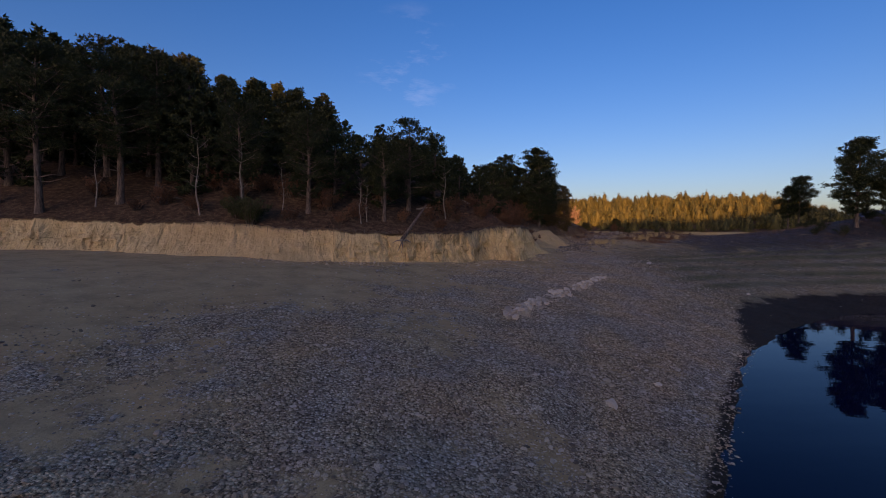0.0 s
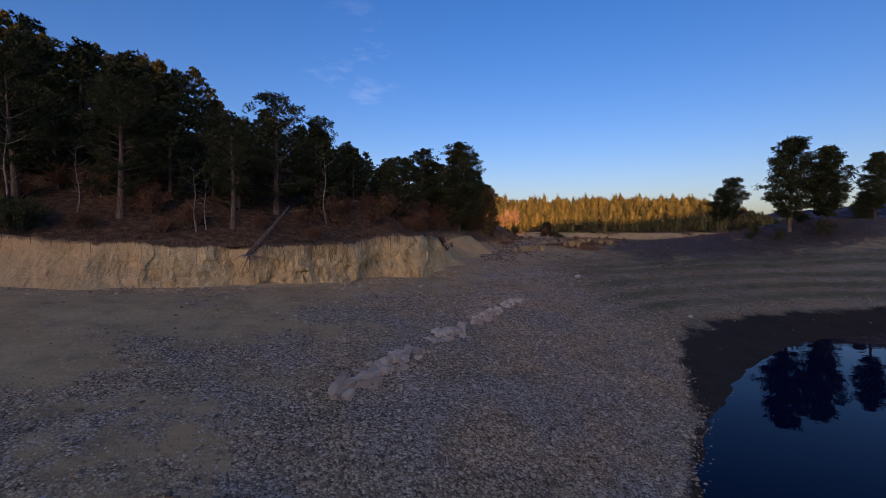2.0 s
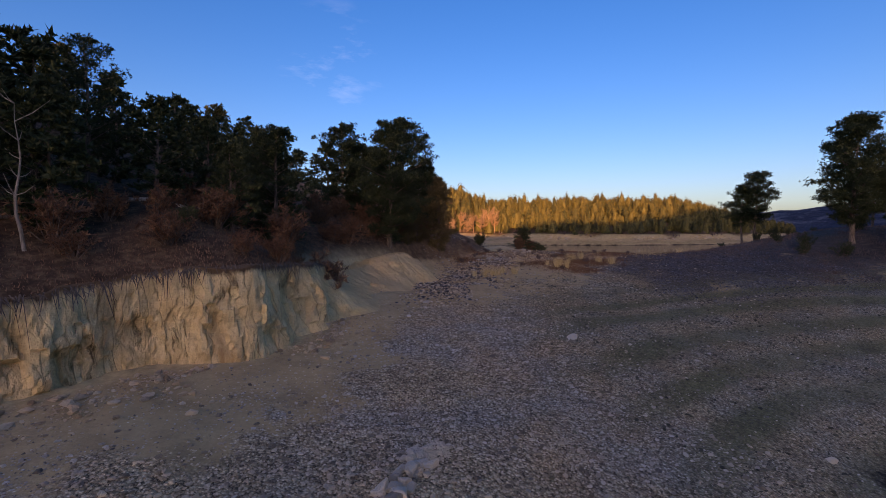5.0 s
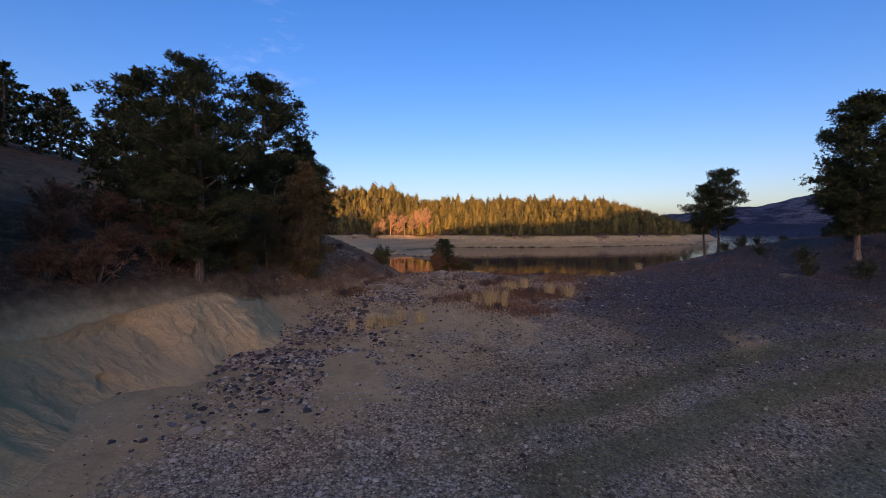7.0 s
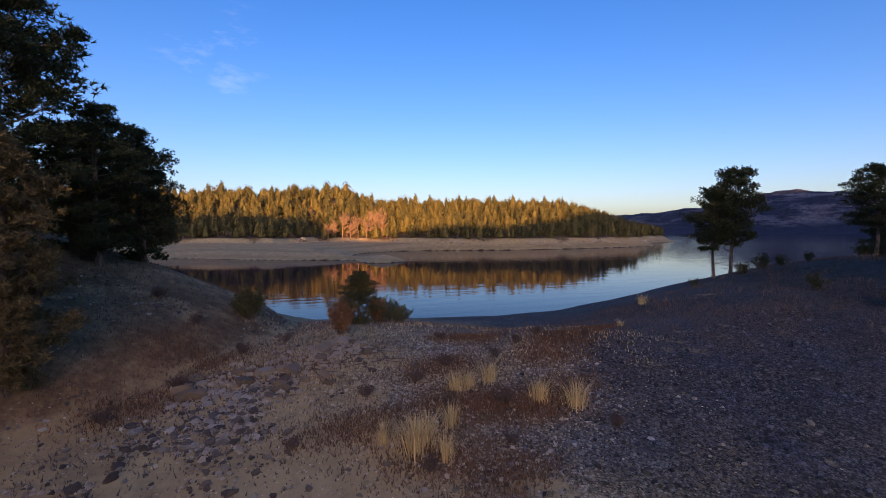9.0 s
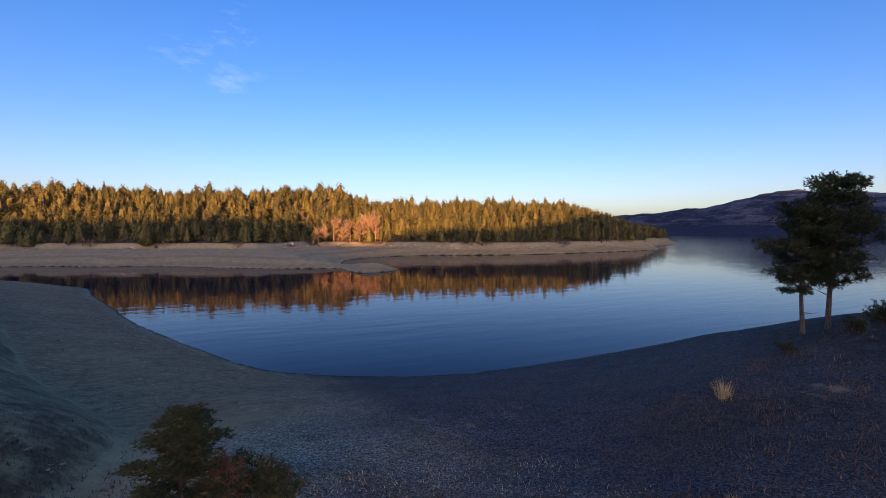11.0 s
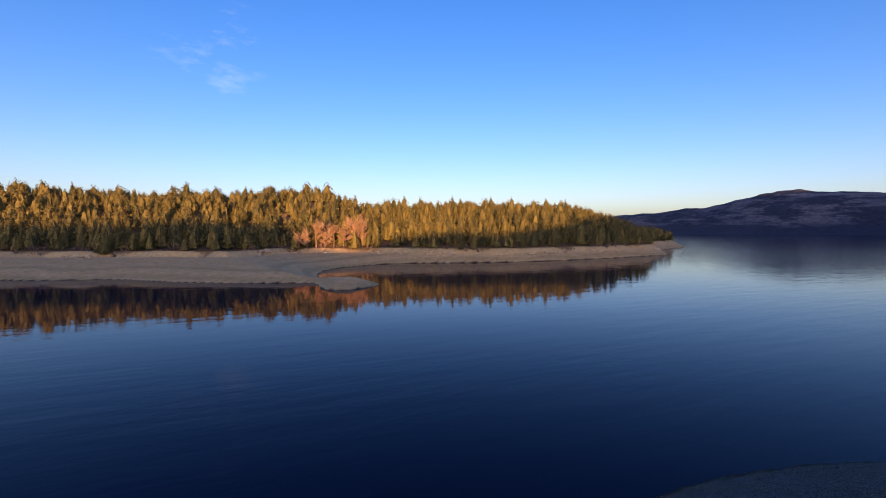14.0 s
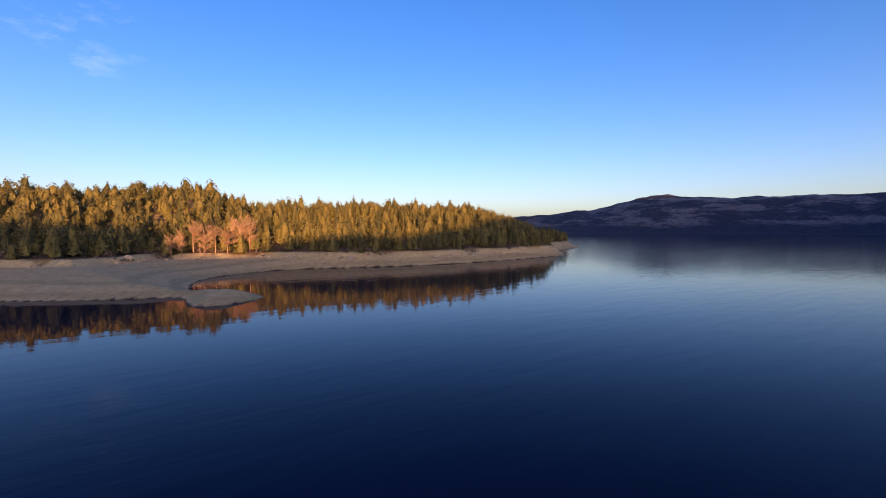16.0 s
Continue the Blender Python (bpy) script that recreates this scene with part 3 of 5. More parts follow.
def build_mountains():
    # a far range across the lake, seen over some 90 degrees from north-east to south-east
    az, r = np.radians(np.linspace(24, 118, 330)), np.linspace(2500, 4000, 46)
    ga, gr = np.meshgrid(az, r)
    deg = np.degrees(ga)
    crest = np.interp(deg, [24, 36, 41, 44.5, 46.4, 49.1, 51, 52.8, 54.1, 57.2, 59.4, 62.4, 65, 68.8, 71, 74, 78, 90, 118], [0, 2, 62, 106, 124, 126, 142, 163, 153, 192, 232, 242, 224, 200, 208, 218, 212, 220, 240])
    k = (gr - 2500) / 1500
    rise = ease(k * 2.2) * (1 - 0.3 * ease((k - 0.5) * 2))
    x, y = 40 + gr * np.sin(ga), 70 + gr * np.cos(ga)
    z = crest * rise * (0.97 + 0.05 * fbm(x, y, 420, 5, 31) + 0.75 * rise * (1 - rise) * fbm(x, y, 380, 5, 34)) + 10 * fbm(x, y, 130, 4, 32) * ease(k * 6) - 3 * (k <= 0)
    low = 26 * ease((k - 0.02) * 9) * (1 + 0.3 * fbm(x, y, 200, 3, 33)) * ease((deg - 33) / 6)
    z = np.maximum(z, low)
    na, nr = len(az), len(r)
    i = (np.arange(nr - 1)[:, None] * na + np.arange(na - 1)[None, :]).ravel()
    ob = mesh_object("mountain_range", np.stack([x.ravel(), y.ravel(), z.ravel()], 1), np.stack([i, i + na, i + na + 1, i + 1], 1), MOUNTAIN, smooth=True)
    return tagged(ob, "dusky wooded mountain range with haze-blue tint across the lake", "mountain", kind="structure")


ground = build_ground()
build_water()
build_mountains()


# ---- pines ----
def pine_parts(seed, height=8.0, bare=0.3, spread=0.26, limbs=34, dead=4, lean=0.0, thick=0.02, dense=1.0, needles=7, slim=0.16, size=0.72, tufts=14, twigs=True, top=2.5):
    """Trunk, limbs and needle clumps of an open-grown pine; every limb ends in layered, rounded pads of needles."""
    rng = random.Random(seed)
    path, radii, n = [], [], 12
    for i in range(n + 1):
        k = i / n
        path.append((lean * height * k * k + 0.08 * math.sin(k * 5 + seed), 0.08 * math.cos(k * 4 + seed * 2), 0.93 * height * k - 0.25 * (1 - k)))
        radii.append(height * thick * (1.15 - k) * (1.35 if i == 0 else 1))

    def stem(k):
        f = min(max(k, 0), 0.999) * n
        i = int(f)
        return Vector(path[i]).lerp(Vector(path[i + 1]), f - i)
    branches, sprays = [], []
    for i in range(dead):
        k = rng.uniform(0.18, max(bare + 0.05, 0.25))
        a, length = rng.uniform(0, 6.28), height * spread * rng.uniform(0.4, 0.9)
        p, d = stem(k), Vector((math.cos(a), math.sin(a), rng.uniform(-0.1, 0.3)))
        pts = [p + d * length * q + Vector((0, 0, 0.12 * length * q * q + rng.uniform(-0.05, 0.05))) for q in (0, 0.35, 0.7, 1)]
        branches.append(tube(pts, [0.035, 0.026, 0.017, 0.006], 4))
    for i in range(limbs):
        k = bare + (1 - bare) * ((i + rng.uniform(-0.4, 0.4)) / limbs)
        u = min(1.0, max(0.0, (k - bare) / (1 - bare)))
        reach = height * spread * (0.62 + 0.75 * min(1, u * 3.0)) * (1 - 0.82 * u ** top) * rng.uniform(0.6, 1.12)
        a = i * 2.4 + rng.uniform(-0.5, 0.5)
        p = stem(min(k, 0.985))
        up = rng.uniform(-0.12, 0.2) + 0.6 * u
        d = Vector((math.cos(a), math.sin(a), up)).normalized()
        bend = Vector((0, 0, rng.uniform(0.0, 0.22)))
        pts = [p + d * reach * q + bend * reach * q * q for q in (0, 0.33, 0.66, 1)]
        t = max(0.012, 0.05 * (1 - 0.7 * u)) * height / 8
        branches.append(tube(pts, [t, t * 0.75, t * 0.45, t * 0.15], 4))
        for q in range(max(2, round((1.6 + 3.4 * reach / (height * spread)) * dense))):
            f = rng.uniform(0.38, 1.0) if q else 1.0
            c = p + d * reach * f + bend * reach * f * f
            if q:
                c = c + Vector((rng.gauss(0, 0.2), rng.gauss(0, 0.2), rng.gauss(0.04, 0.07))) * reach * (0.5 + 0.5 * f)
                if twigs:
                    branches.append(tube([p + d * reach * f * 0.7 + bend * reach * f * f * 0.5, c], [t * 0.35, t * 0.1], 3))
            pad = height * rng.uniform(0.034, 0.058)
            for _ in range(rng.randint(tufts - 2, tufts + 2)):
                v = Vector((rng.gauss(0, 1), rng.gauss(0, 1), rng.gauss(0.15, 0.8))).normalized() * pad * rng.uniform(0.35, 1.0)
                e = c + Vector((v.x, v.y, v.z * 0.75))
                sprays.append(tuft(rng, e, height * size * rng.uniform(0.030, 0.046), needles, (v.x / pad * 0.9, v.y / pad * 0.9, 0.45), slim))
    for q in range(22):
        sprays.append(tuft(rng, stem(rng.uniform(0.9, 1.0)) + Vector((rng.gauss(0, 0.1), rng.gauss(0, 0.1), 0)), height * 0.035 * size, needles, (0, 0, 0.7), slim))
    return tube(path, radii, 9), join(branches), join(sprays)


def pine_thing(name, label, leaf=NEEDLES, **shape):
    trunk, limbs, crown = pine_parts(**shape)
    ob = tagged(new(name), label, "tree")
    mesh_object("trunk", *trunk, BARK, ob, smooth=True)
    tagged(mesh_object("branch", *limbs, BARK, ob), kind="stuff")
    tagged(mesh_object("crown", *crown, leaf, ob), kind="stuff")
    return ob


def stand(x, y, tall=1.0, turn=0.0, wide=None, sink=0.0):
    w = tall if wide is None else wide
    return Matrix.Translation((x, y, height_at(x, y) - sink)) @ Matrix.Rotation(turn, 4, "Z") @ Matrix.Diagonal((w, w, tall, 1))


def another(ob, m):
    """A copy of a thing at exactly the pose and scale m."""
    twin = copy_thing(ob, m)
    twin.matrix_basis = m
    return twin


def plant(kinds, spots, group):
    """Sets out copies of some prototypes (each 8 m tall) at (x, y, height, kind)."""
    used = {}
    for i, (x, y, h, k) in enumerate(spots):
        k = k % len(kinds)
        m = stand(x, y, h / 8, i * 1.9, h / 8 * (0.92 + 0.16 * ((i * 7) % 5) / 4))
        if k in used:
            another(kinds[k], m)
        else:
            used[k] = True
            kinds[k].matrix_basis = m
            tagged(kinds[k], group=group)


def pines(label, *shapes, **detail):
    return [pine_thing("pine_tree", label, seed=s, bare=b, spread=w, limbs=n, dead=d, lean=q, dense=f, **detail) for s, b, w, n, d, q, f in shapes]


plant(pines("tall dark green pine with bare lower trunk", (1, 0.38, 0.20, 36, 8, 0.01, 0.9), (2, 0.30, 0.21, 40, 4, 0.0, 1.0), (3, 0.34, 0.20, 36, 5, 0.03, 0.9), (5, 0.16, 0.23, 42, 2, 0.0, 1.0), size=0.52, tufts=20, needles=6),
      [(-24.7, 30.6, 11.5, 0), (-28, 31.2, 11.2, 0), (-20.8, 32.4, 10.2, 2), (-19.9, 35.5, 10.5, 1), (-24.4, 36.6, 11, 1), (-27.4, 36.3, 10, 2), (-12.7, 32.4, 7.6, 2), (-8.2, 32.9, 7.2, 3), (-2.9, 33.2, 6.4, 2), (-1.2, 36, 7.5, 3), (0.9, 41.2, 6.0, 3)],
      "pines along the eroded bank")
plant(pines("dense dark green pine on the wooded slope", (11, 0.10, 0.23, 42, 1, 0, 1.0), (12, 0.2, 0.21, 38, 2, 0, 1.0), (13, 0.06, 0.25, 44, 0, 0, 1.0), needles=6, slim=0.22, size=1.0, tufts=7, twigs=False, top=2.0),
      [(-26.7, 44.7, 10.4, 0), (-24.6, 46.4, 9.4, 1), (-28.3, 58.3, 10.2, 2), (-22.8, 46.7, 9.2, 1), (-19.1, 46.2, 7.6, 0), (-21, 58.3, 7.2, 1), (-17.6, 57.3, 7.2, 2), (-13.5, 51.2, 6.2, 1), (-10.7, 51.5, 6.0, 0), (-7.9, 47.2, 3.9, 2), (-16, 38, 8.2, 0),
       (-11, 40, 7.4, 2), (-6, 41, 3.9, 1), (-33, 37, 11.5, 0), (-37, 43, 12, 2), (-31, 51, 10, 1), (3.5, 47, 4.2, 0)], "pines on the wooded slope")
plant(pines("young dark pine among others on the slope", (21, 0.03, 0.30, 36, 0, 0, 1.1), (22, 0.05, 0.27, 36, 0, 0, 1.1), needles=4, slim=0.30, size=1.2, tufts=5, twigs=False, top=1.8),
      [(6, 52, 4.5, 0), (3, 57, 4.2, 1), (9, 59, 5.2, 1), (-5, 36.8, 4.8, 0), (-15, 43, 7.6, 1), (-20, 40.5, 9, 0), (-23, 41, 9.8, 1), (-34, 47, 10, 0), (-9.5, 36.5, 7, 1), (-3.4, 65.6, 4.4, 0), (-2.8, 71.3, 5, 1),
       (-6.5, 84, 7.5, 0), (1.5, 88, 7, 1), (2, 98, 6, 0), (-12, 62, 4.8, 1), (-15, 70, 6.2, 0), (-22, 72, 8.2, 1), (-30, 40, 9, 0), (-13, 36, 6, 1), (-17, 34.5, 7, 0), (-6.8, 35.4, 5.4, 1), (-3.2, 35.4, 5.2, 0), (-1.6, 39.4, 5, 1), (1.6, 37.6, 4.4, 0), (3.2, 41.4, 4, 1), (-9, 43.6, 5.6, 0), (-12.4, 45.4, 6.4, 1), (-17.4, 42, 7.6, 0), (-18, 50, 6.6, 1), (-4.4, 44.4, 3.4, 0), (5.4, 44.2, 3.8, 1), (-25.6, 40, 9.8, 0), (-21.8, 37.6, 9.4, 1), (-28.6, 39.4, 9.6, 0), (-13.6, 39.6, 7.2, 1), (0.4, 44.6, 4.6, 0), (-1.4, 48.4, 4.6, 1), (2.2, 51.4, 3.9, 0), (-4.6, 50.6, 4.8, 0), (0, 53.4, 4.4, 1), (4.4, 49.6, 4, 0), (-0.6, 57.6, 4.4, 0), (-7.6, 55, 2.9, 1), (0.9, 38.2, 6, 1), (2.9, 42.9, 4.4, 0), (6, 40.8, 3.6, 1), (-2.6, 41.6, 4.6, 1), (-7.9, 38.4, 6.4, 0), (-3.6, 38.4, 4.6, 1), (-10.2, 45.6, 6, 0), (-14.6, 47.6, 6.2, 1), (-18.4, 37.4, 9, 0), (-16.4, 35.4, 7.4, 1), (-29.4, 34, 11, 0),
       (-32, 41, 11, 1), (-1.5, 62.5, 4.2, 0), (-0.9, 66.7, 5, 1), (-1.5, 70.8, 5.2, 0), (0.5, 75.7, 6, 1), (-0.4, 87.9, 7, 0), (4.2, 65.4, 4.1, 1), (2.0, 64.6, 4.6, 0), (3.1, 65.6, 3.5, 1), (6, 66.2, 2.9, 0)], "young pines on the slope")
plant(pines("broad open-crowned pine at the end of the bank", (31, 0.10, 0.23, 48, 2, 0, 1.7), (32, 0.20, 0.235, 48, 3, 0.02, 1.7), needles=8, slim=0.12, size=0.56, tufts=24) + pines("low bushy pine at the end of the bank", (33, 0.03, 0.29, 44, 0, 0, 1.7), size=0.62, tufts=20),
      [(13.2, 51.6, 8.3, 0), (10.2, 56.9, 6.9, 2), (15.3, 61.0, 8.9, 1), (7.0, 45.6, 5.9, 2), (6.2, 47.6, 5.0, 2), (17.4, 62.2, 5.8, 0), (17.9, 66.5, 6.0, 0), (12.0, 57.6, 6.0, 2), (15.0, 57.2, 4.8, 2), (16.4, 63.6, 4.8, 2), (13.4, 55.6, 5.0, 2), (18.4, 64.4, 4.4, 2), (11.2, 60.6, 5.6, 2)], "pines at the end of the bank")
plant(pines("flat-topped pine on the dark knoll", (41, 0.30, 0.24, 46, 2, 0, 2.0), (42, 0.20, 0.17, 56, 3, 0, 2.0), (43, 0.36, 0.19, 40, 2, 0, 1.8), needles=7, slim=0.14, size=0.50, tufts=24, top=3.2, thick=0.016),
      [(55.0, 64.4, 8.0, 0), (53.9, 65.1, 6.7, 2), (50.6, 51, 10.8, 1), (53.6, 49.6, 9.4, 1), (66, 60.5, 7.2, 0), (77, 64, 8.0, 1), (62, 51, 8, 1)], "pines on the knoll")


# ---- far woods ----
def far_woods():
    """Some two thousand pines on the ridge across the water, as one growth."""
    rng = np.random.default_rng(7)
    x, y = rng.uniform(-190, 395, 46000), rng.uniform(195, 440, 46000)
    z, d, s, far, db = land(x, y)
    open_ground = ((((x - 75) / 13) ** 2 + ((y - 320) / 19) ** 2 < 0.75 + 1.6 * fbm(x, y, 9, 3, 71)) | (((x - 46) / 9) ** 2 + ((y - 290) / 7) ** 2 < 1)) & (rng.random(len(x)) < 0.85)
    thin = 0.85 + 0.35 * vnoise(x / 25, y / 25, 41)
    ok = far & (d > db + 2) & (d < db + 105) & ~open_ground & (rng.random(len(x)) < thin)
    x, y, z = x[ok], y[ok], z[ok]
    order, taken, grid = np.argsort(rng.random(len(x))), [], {}
    for i in order:
        cell = (int(x[i] // 4.3), int(y[i] // 4.3))
        if cell not in grid:
            grid[cell] = True
            taken.append(i)
    taken = np.array(taken[:2600])
    x, y, z = x[taken], y[taken], z[taken]
    n, clumps = len(x), 60
    h = 8.4 * (0.55 + 0.5 * rng.random(n) + 0.5 * rng.random(n) ** 4 + 0.14 * vnoise(x / 14, y / 14, 43))
    round_off = rng.uniform(0.50, 0.85, n)[:, None]
    slim = rng.uniform(0.30, 0.46, n)[:, None] * (1.1 - 0.02 * h[:, None])
    k = np.linspace(0.08, 1.0, clumps)[None, :] + rng.uniform(-0.02, 0.02, (n, clumps))
    outline = h[:, None] * slim * np.where(rng.random(n)[:, None] < 0.3, np.sqrt(np.clip(1.03 - k ** 1.9, 0.03, 1)), np.clip(1.05 - k, 0.03, 1) ** round_off) * np.clip(0.55 + 2.2 * k, 0, 1)
    reach = outline * rng.uniform(0.4, 1.18, (n, clumps))
    a = np.arange(clumps)[None, :] * 2.4 + rng.uniform(-0.6, 0.6, (n, clumps))
    cx, cy, cz = x[:, None] + reach * np.cos(a), y[:, None] + reach * np.sin(a), z[:, None] + h[:, None] * k - 0.15 * reach
    size = (0.17 * outline + 0.02 * h[:, None]) * rng.uniform(0.8, 1.3, (n, clumps))
    c = np.stack([cx, cy, cz], -1).reshape(-1, 1, 3)
    size = size.reshape(-1, 1, 1)
    spike = rng.normal(0, 1, (len(c), 9, 3))
    spike /= np.linalg.norm(spike, axis=2, keepdims=True)
    spike[:, ::3] *= 1.2
    verts = (c + spike * size).reshape(-1, 3)
    faces = (np.arange(len(c))[:, None, None] * 9 + np.arange(9).reshape(3, 3)[None]).reshape(-1, 3)
    # the inner mass of each crown: four uneven rings and a tip
    ring, levels = np.arange(8) * 2 * math.pi / 8, (0.08, 0.30, 0.55, 0.78)
    rims = []
    for level in levels:
        r = h[:, None] * slim * (1.03 - level) ** round_off * rng.uniform(0.42, 0.86, (n, 8))
        rims.append(np.stack([x[:, None] + r * np.cos(ring), y[:, None] + r * np.sin(ring), (z + level * h)[:, None] + rng.uniform(-0.05, 0.05, (n, 8)) * h[:, None]], -1))
    core = np.concatenate(rims + [np.stack([x, y, z + 0.9 * h], -1)[:, None]], 1).reshape(-1, 3)
    fan = []
    for q in range(8):
        w = (q + 1) % 8
        for b in (0, 8, 16):
            fan += [(b + q, b + w, b + 8 + w), (b + q, b + 8 + w, b + 8 + q)]
        fan.append((24 + q, 24 + w, 32))
    faces = np.concatenate([faces, (len(verts) + np.arange(n)[:, None, None] * 33 + np.array(fan)[None]).reshape(-1, 3)])
    verts = np.concatenate([verts, core])
    ob = mesh_object("far_pine_wood", verts, faces, FAR_NEEDLES)
    return tagged(ob, "dense pine wood on the ridge across the lake", "forest", kind="stuff")


far_woods()


# ---- far bank: bare cottonwoods ----
def bare_tree(seed, height=8.0):
    rng = random.Random(seed)
    parts = [tube([(0, 0, -0.3), (0.1, 0, height * 0.25), (0.05, 0.1, height * 0.5)], [height * 0.022, height * 0.017, height * 0.011], 6)]

    def grow(p, d, length, width, level):
        for _ in range((9, 8, 8)[level]):
            f = rng.uniform(0.18, 1.0)
            q = p + d * length * f
            way = (d + Vector((rng.gauss(0, 0.7), rng.gauss(0, 0.7), rng.uniform(-0.1, 0.35)))).normalized()
            r = length * rng.uniform(0.45, 0.7)
            parts.append(tube([q, q + way * r * 0.5, q + (way + Vector((0, 0, 0.12))) * r], [width, width * 0.7, width * 0.25], 3))
            if level < 2:
                grow(q, way, r, width * 0.64, level + 1)
    grow(Vector((0, 0, height * 0.12)), Vector((0, 0, 1)), height * 0.62, height * 0.012, 0)
    ob = tagged(new("bare_tree"), "leafless pinkish-brown cottonwood on the far bank", "tree")
    mesh_object("trunk", *parts[0], BARE, ob)
    tagged(mesh_object("twig", *join(parts[1:]), BARE, ob), kind="stuff")
    return ob


plant([bare_tree(s) for s in (3, 5)], [(66, 258, 8, 0), (70, 260, 10, 1), (73, 257, 7.5, 0), (77, 259, 9, 1), (81, 258, 8, 0), (86, 260, 12, 1), (89.5, 261, 10.5, 0), (63, 259, 7, 1), (84, 263, 9.5, 0)], "bare cottonwoods on the far bank")


# ---- eroded bank ----
def hashed(i, j, seed):
    h = np.sin(i * 127.1 + j * 311.7 + seed * 74.7) * 43758.5453
    return h - np.floor(h)


def blocks(a, v, wide, tall, seed):
    """Offsets between -0.5 and 0.5 of upright, uneven blocks."""
    i = np.floor(a / wide + 0.45 * vnoise(a / wide, v * 2.5, seed))
    return hashed(i, np.floor(v * tall + hashed(i, 0 * i, seed + 1)), seed + 2) - 0.5


def build_bank():
    line = CLIFF_LINE[(CLIFF_LINE[:, 0] > -60) & (CLIFF_LINE[:, 1] < 54.5)]
    seg = np.hypot(*np.diff(line, axis=0).T)
    run = np.concatenate([[0], np.cumsum(seg)])
    a = np.arange(0, run[-1], 0.065)
    px, py = np.interp(a, run, line[:, 0]), np.interp(a, run, line[:, 1])
    tx, ty = np.gradient(px), np.gradient(py)
    soft = np.ones(51) / 51
    tx, ty = np.convolve(np.pad(tx, 25, "edge"), soft, "valid"), np.convolve(np.pad(ty, 25, "edge"), soft, "valid")
    norm = np.hypot(tx, ty)
    nx, ny = ty / norm, -tx / norm
    # steep and cracked, or slumped to a smooth slope
    steep = np.interp(px, [-60, -30, -26, -18, -14, -9, -5, -1, 9], [0.5, 0.55, 0.8, 0.7, 0.35, 0.3, 0.7, 1, 1])
    slump = ease((py - 40.0) / 3.0)
    steep = steep * (1 - slump) + slump * np.interp(py, [43, 47.5, 50.5, 54], [0.08, 0.08, 0.3, 0.3])
    fade = ease(a / 3) * ease((run[-1] - a) / 3.5)
    lip = 0.45 + 0.35 * vnoise(a / 3.2, a * 0, 51) * steep + 0.14 * vnoise(a / 1.1, a * 0, 52) + (0.6 * np.exp(-((px - 6.7) / 0.8) ** 2) - 0.15 * np.exp(-((px - 4.9) / 0.7) ** 2)) * (py < 39)
    spread = (0.45 + 1.75 * (1 - steep) + 1.1 * slump) * (1 + 0.25 * vnoise(a / 2.3, a * 0, 59))
    gully = np.maximum(0, vnoise(a / 1.7, a * 0, 62)) ** 1.5
    zb = land(px + nx * (lip + spread + 0.3), py + ny * (lip + spread + 0.3))[0] - 0.10
    zt = land(px - nx * 0.75, py - ny * 0.75)[0] + 0.04 - 0.7 * (1 - fade) - 0.14 * np.abs(vnoise(a / 0.9, a * 0, 56)) - 0.20 * np.abs(vnoise(a / 3.1, a * 0, 60)) - 0.25 * ease(1.6 * vnoise(a / 7.3, a * 0, 61)) * ease((2 - px) / 4) - 0.32 * slump * (1 + 0.7 * vnoise(a / 1.3, a * 0, 66))
    rows = np.concatenate([np.linspace(0, 1, 30), [1.0, 1.0]])
    verts, rise = [], []
    for i, v in enumerate(rows):
        hump = math.sin(math.pi * min(1, v * 0.88 + 0.10))
        rough = (0.34 * blocks(a, a * 0 + v, 0.55, 1.7, 53) + 0.20 * blocks(a + 0.5 * v, a * 0 + v, 0.23, 3.4, 54) + 0.22 * vnoise(a / 0.8, a * 0 + v * 1.3, 64) - 0.30 * gully) * hump * steep
        crumb = (0.05 + 0.05 * steep) * fbm(a, a * 0 + v * 2.2, 0.5, 4, 55) * (0.4 + hump) + 0.45 * slump * hump * fbm(a, a * 0 + v * 3.0, 1.6, 4, 65)
        off = lip + spread * (1 - v) ** (1.9 - 0.9 * steep - 0.1 * slump) + rough + crumb
        off = off * fade - 0.5 * (1 - fade)
        z = zb + (zt - zb) * v
        if i >= 30:
            off, z = (0.15 + 0.2 * vnoise(a / 0.7, a * 0, 57), zt + 0.02) if i == 30 else (-0.5 + 0.3 * vnoise(a / 0.8, a * 0, 58), zt - 0.2)
            off, z = off * fade - 0.6 * (1 - fade), z - 0.35 * slump
        verts.append(np.stack([px + nx * off, py + ny * off, z], 1))
        rise.append(np.full(len(a), v))
    n, r = len(a), len(rows)
    i = (np.arange(r - 1)[:, None] * n + np.arange(n - 1)[None, :]).ravel()
    ob = mesh_object("clay_bank", np.concatenate(verts), np.stack([i, i + 1, i + n + 1, i + n], 1), BANK)
    for name, values in (("along", np.tile(a, r)), ("rise", np.concatenate(rise)), ("steep", np.tile(steep, r))):
        ob.data.attributes.new(name, "FLOAT", "POINT").data.foreach_set("value", values.astype(np.float32))
    return tagged(ob, "eroded pale clay bank cracked into upright blocks", "bank", kind="structure")


build_bank()


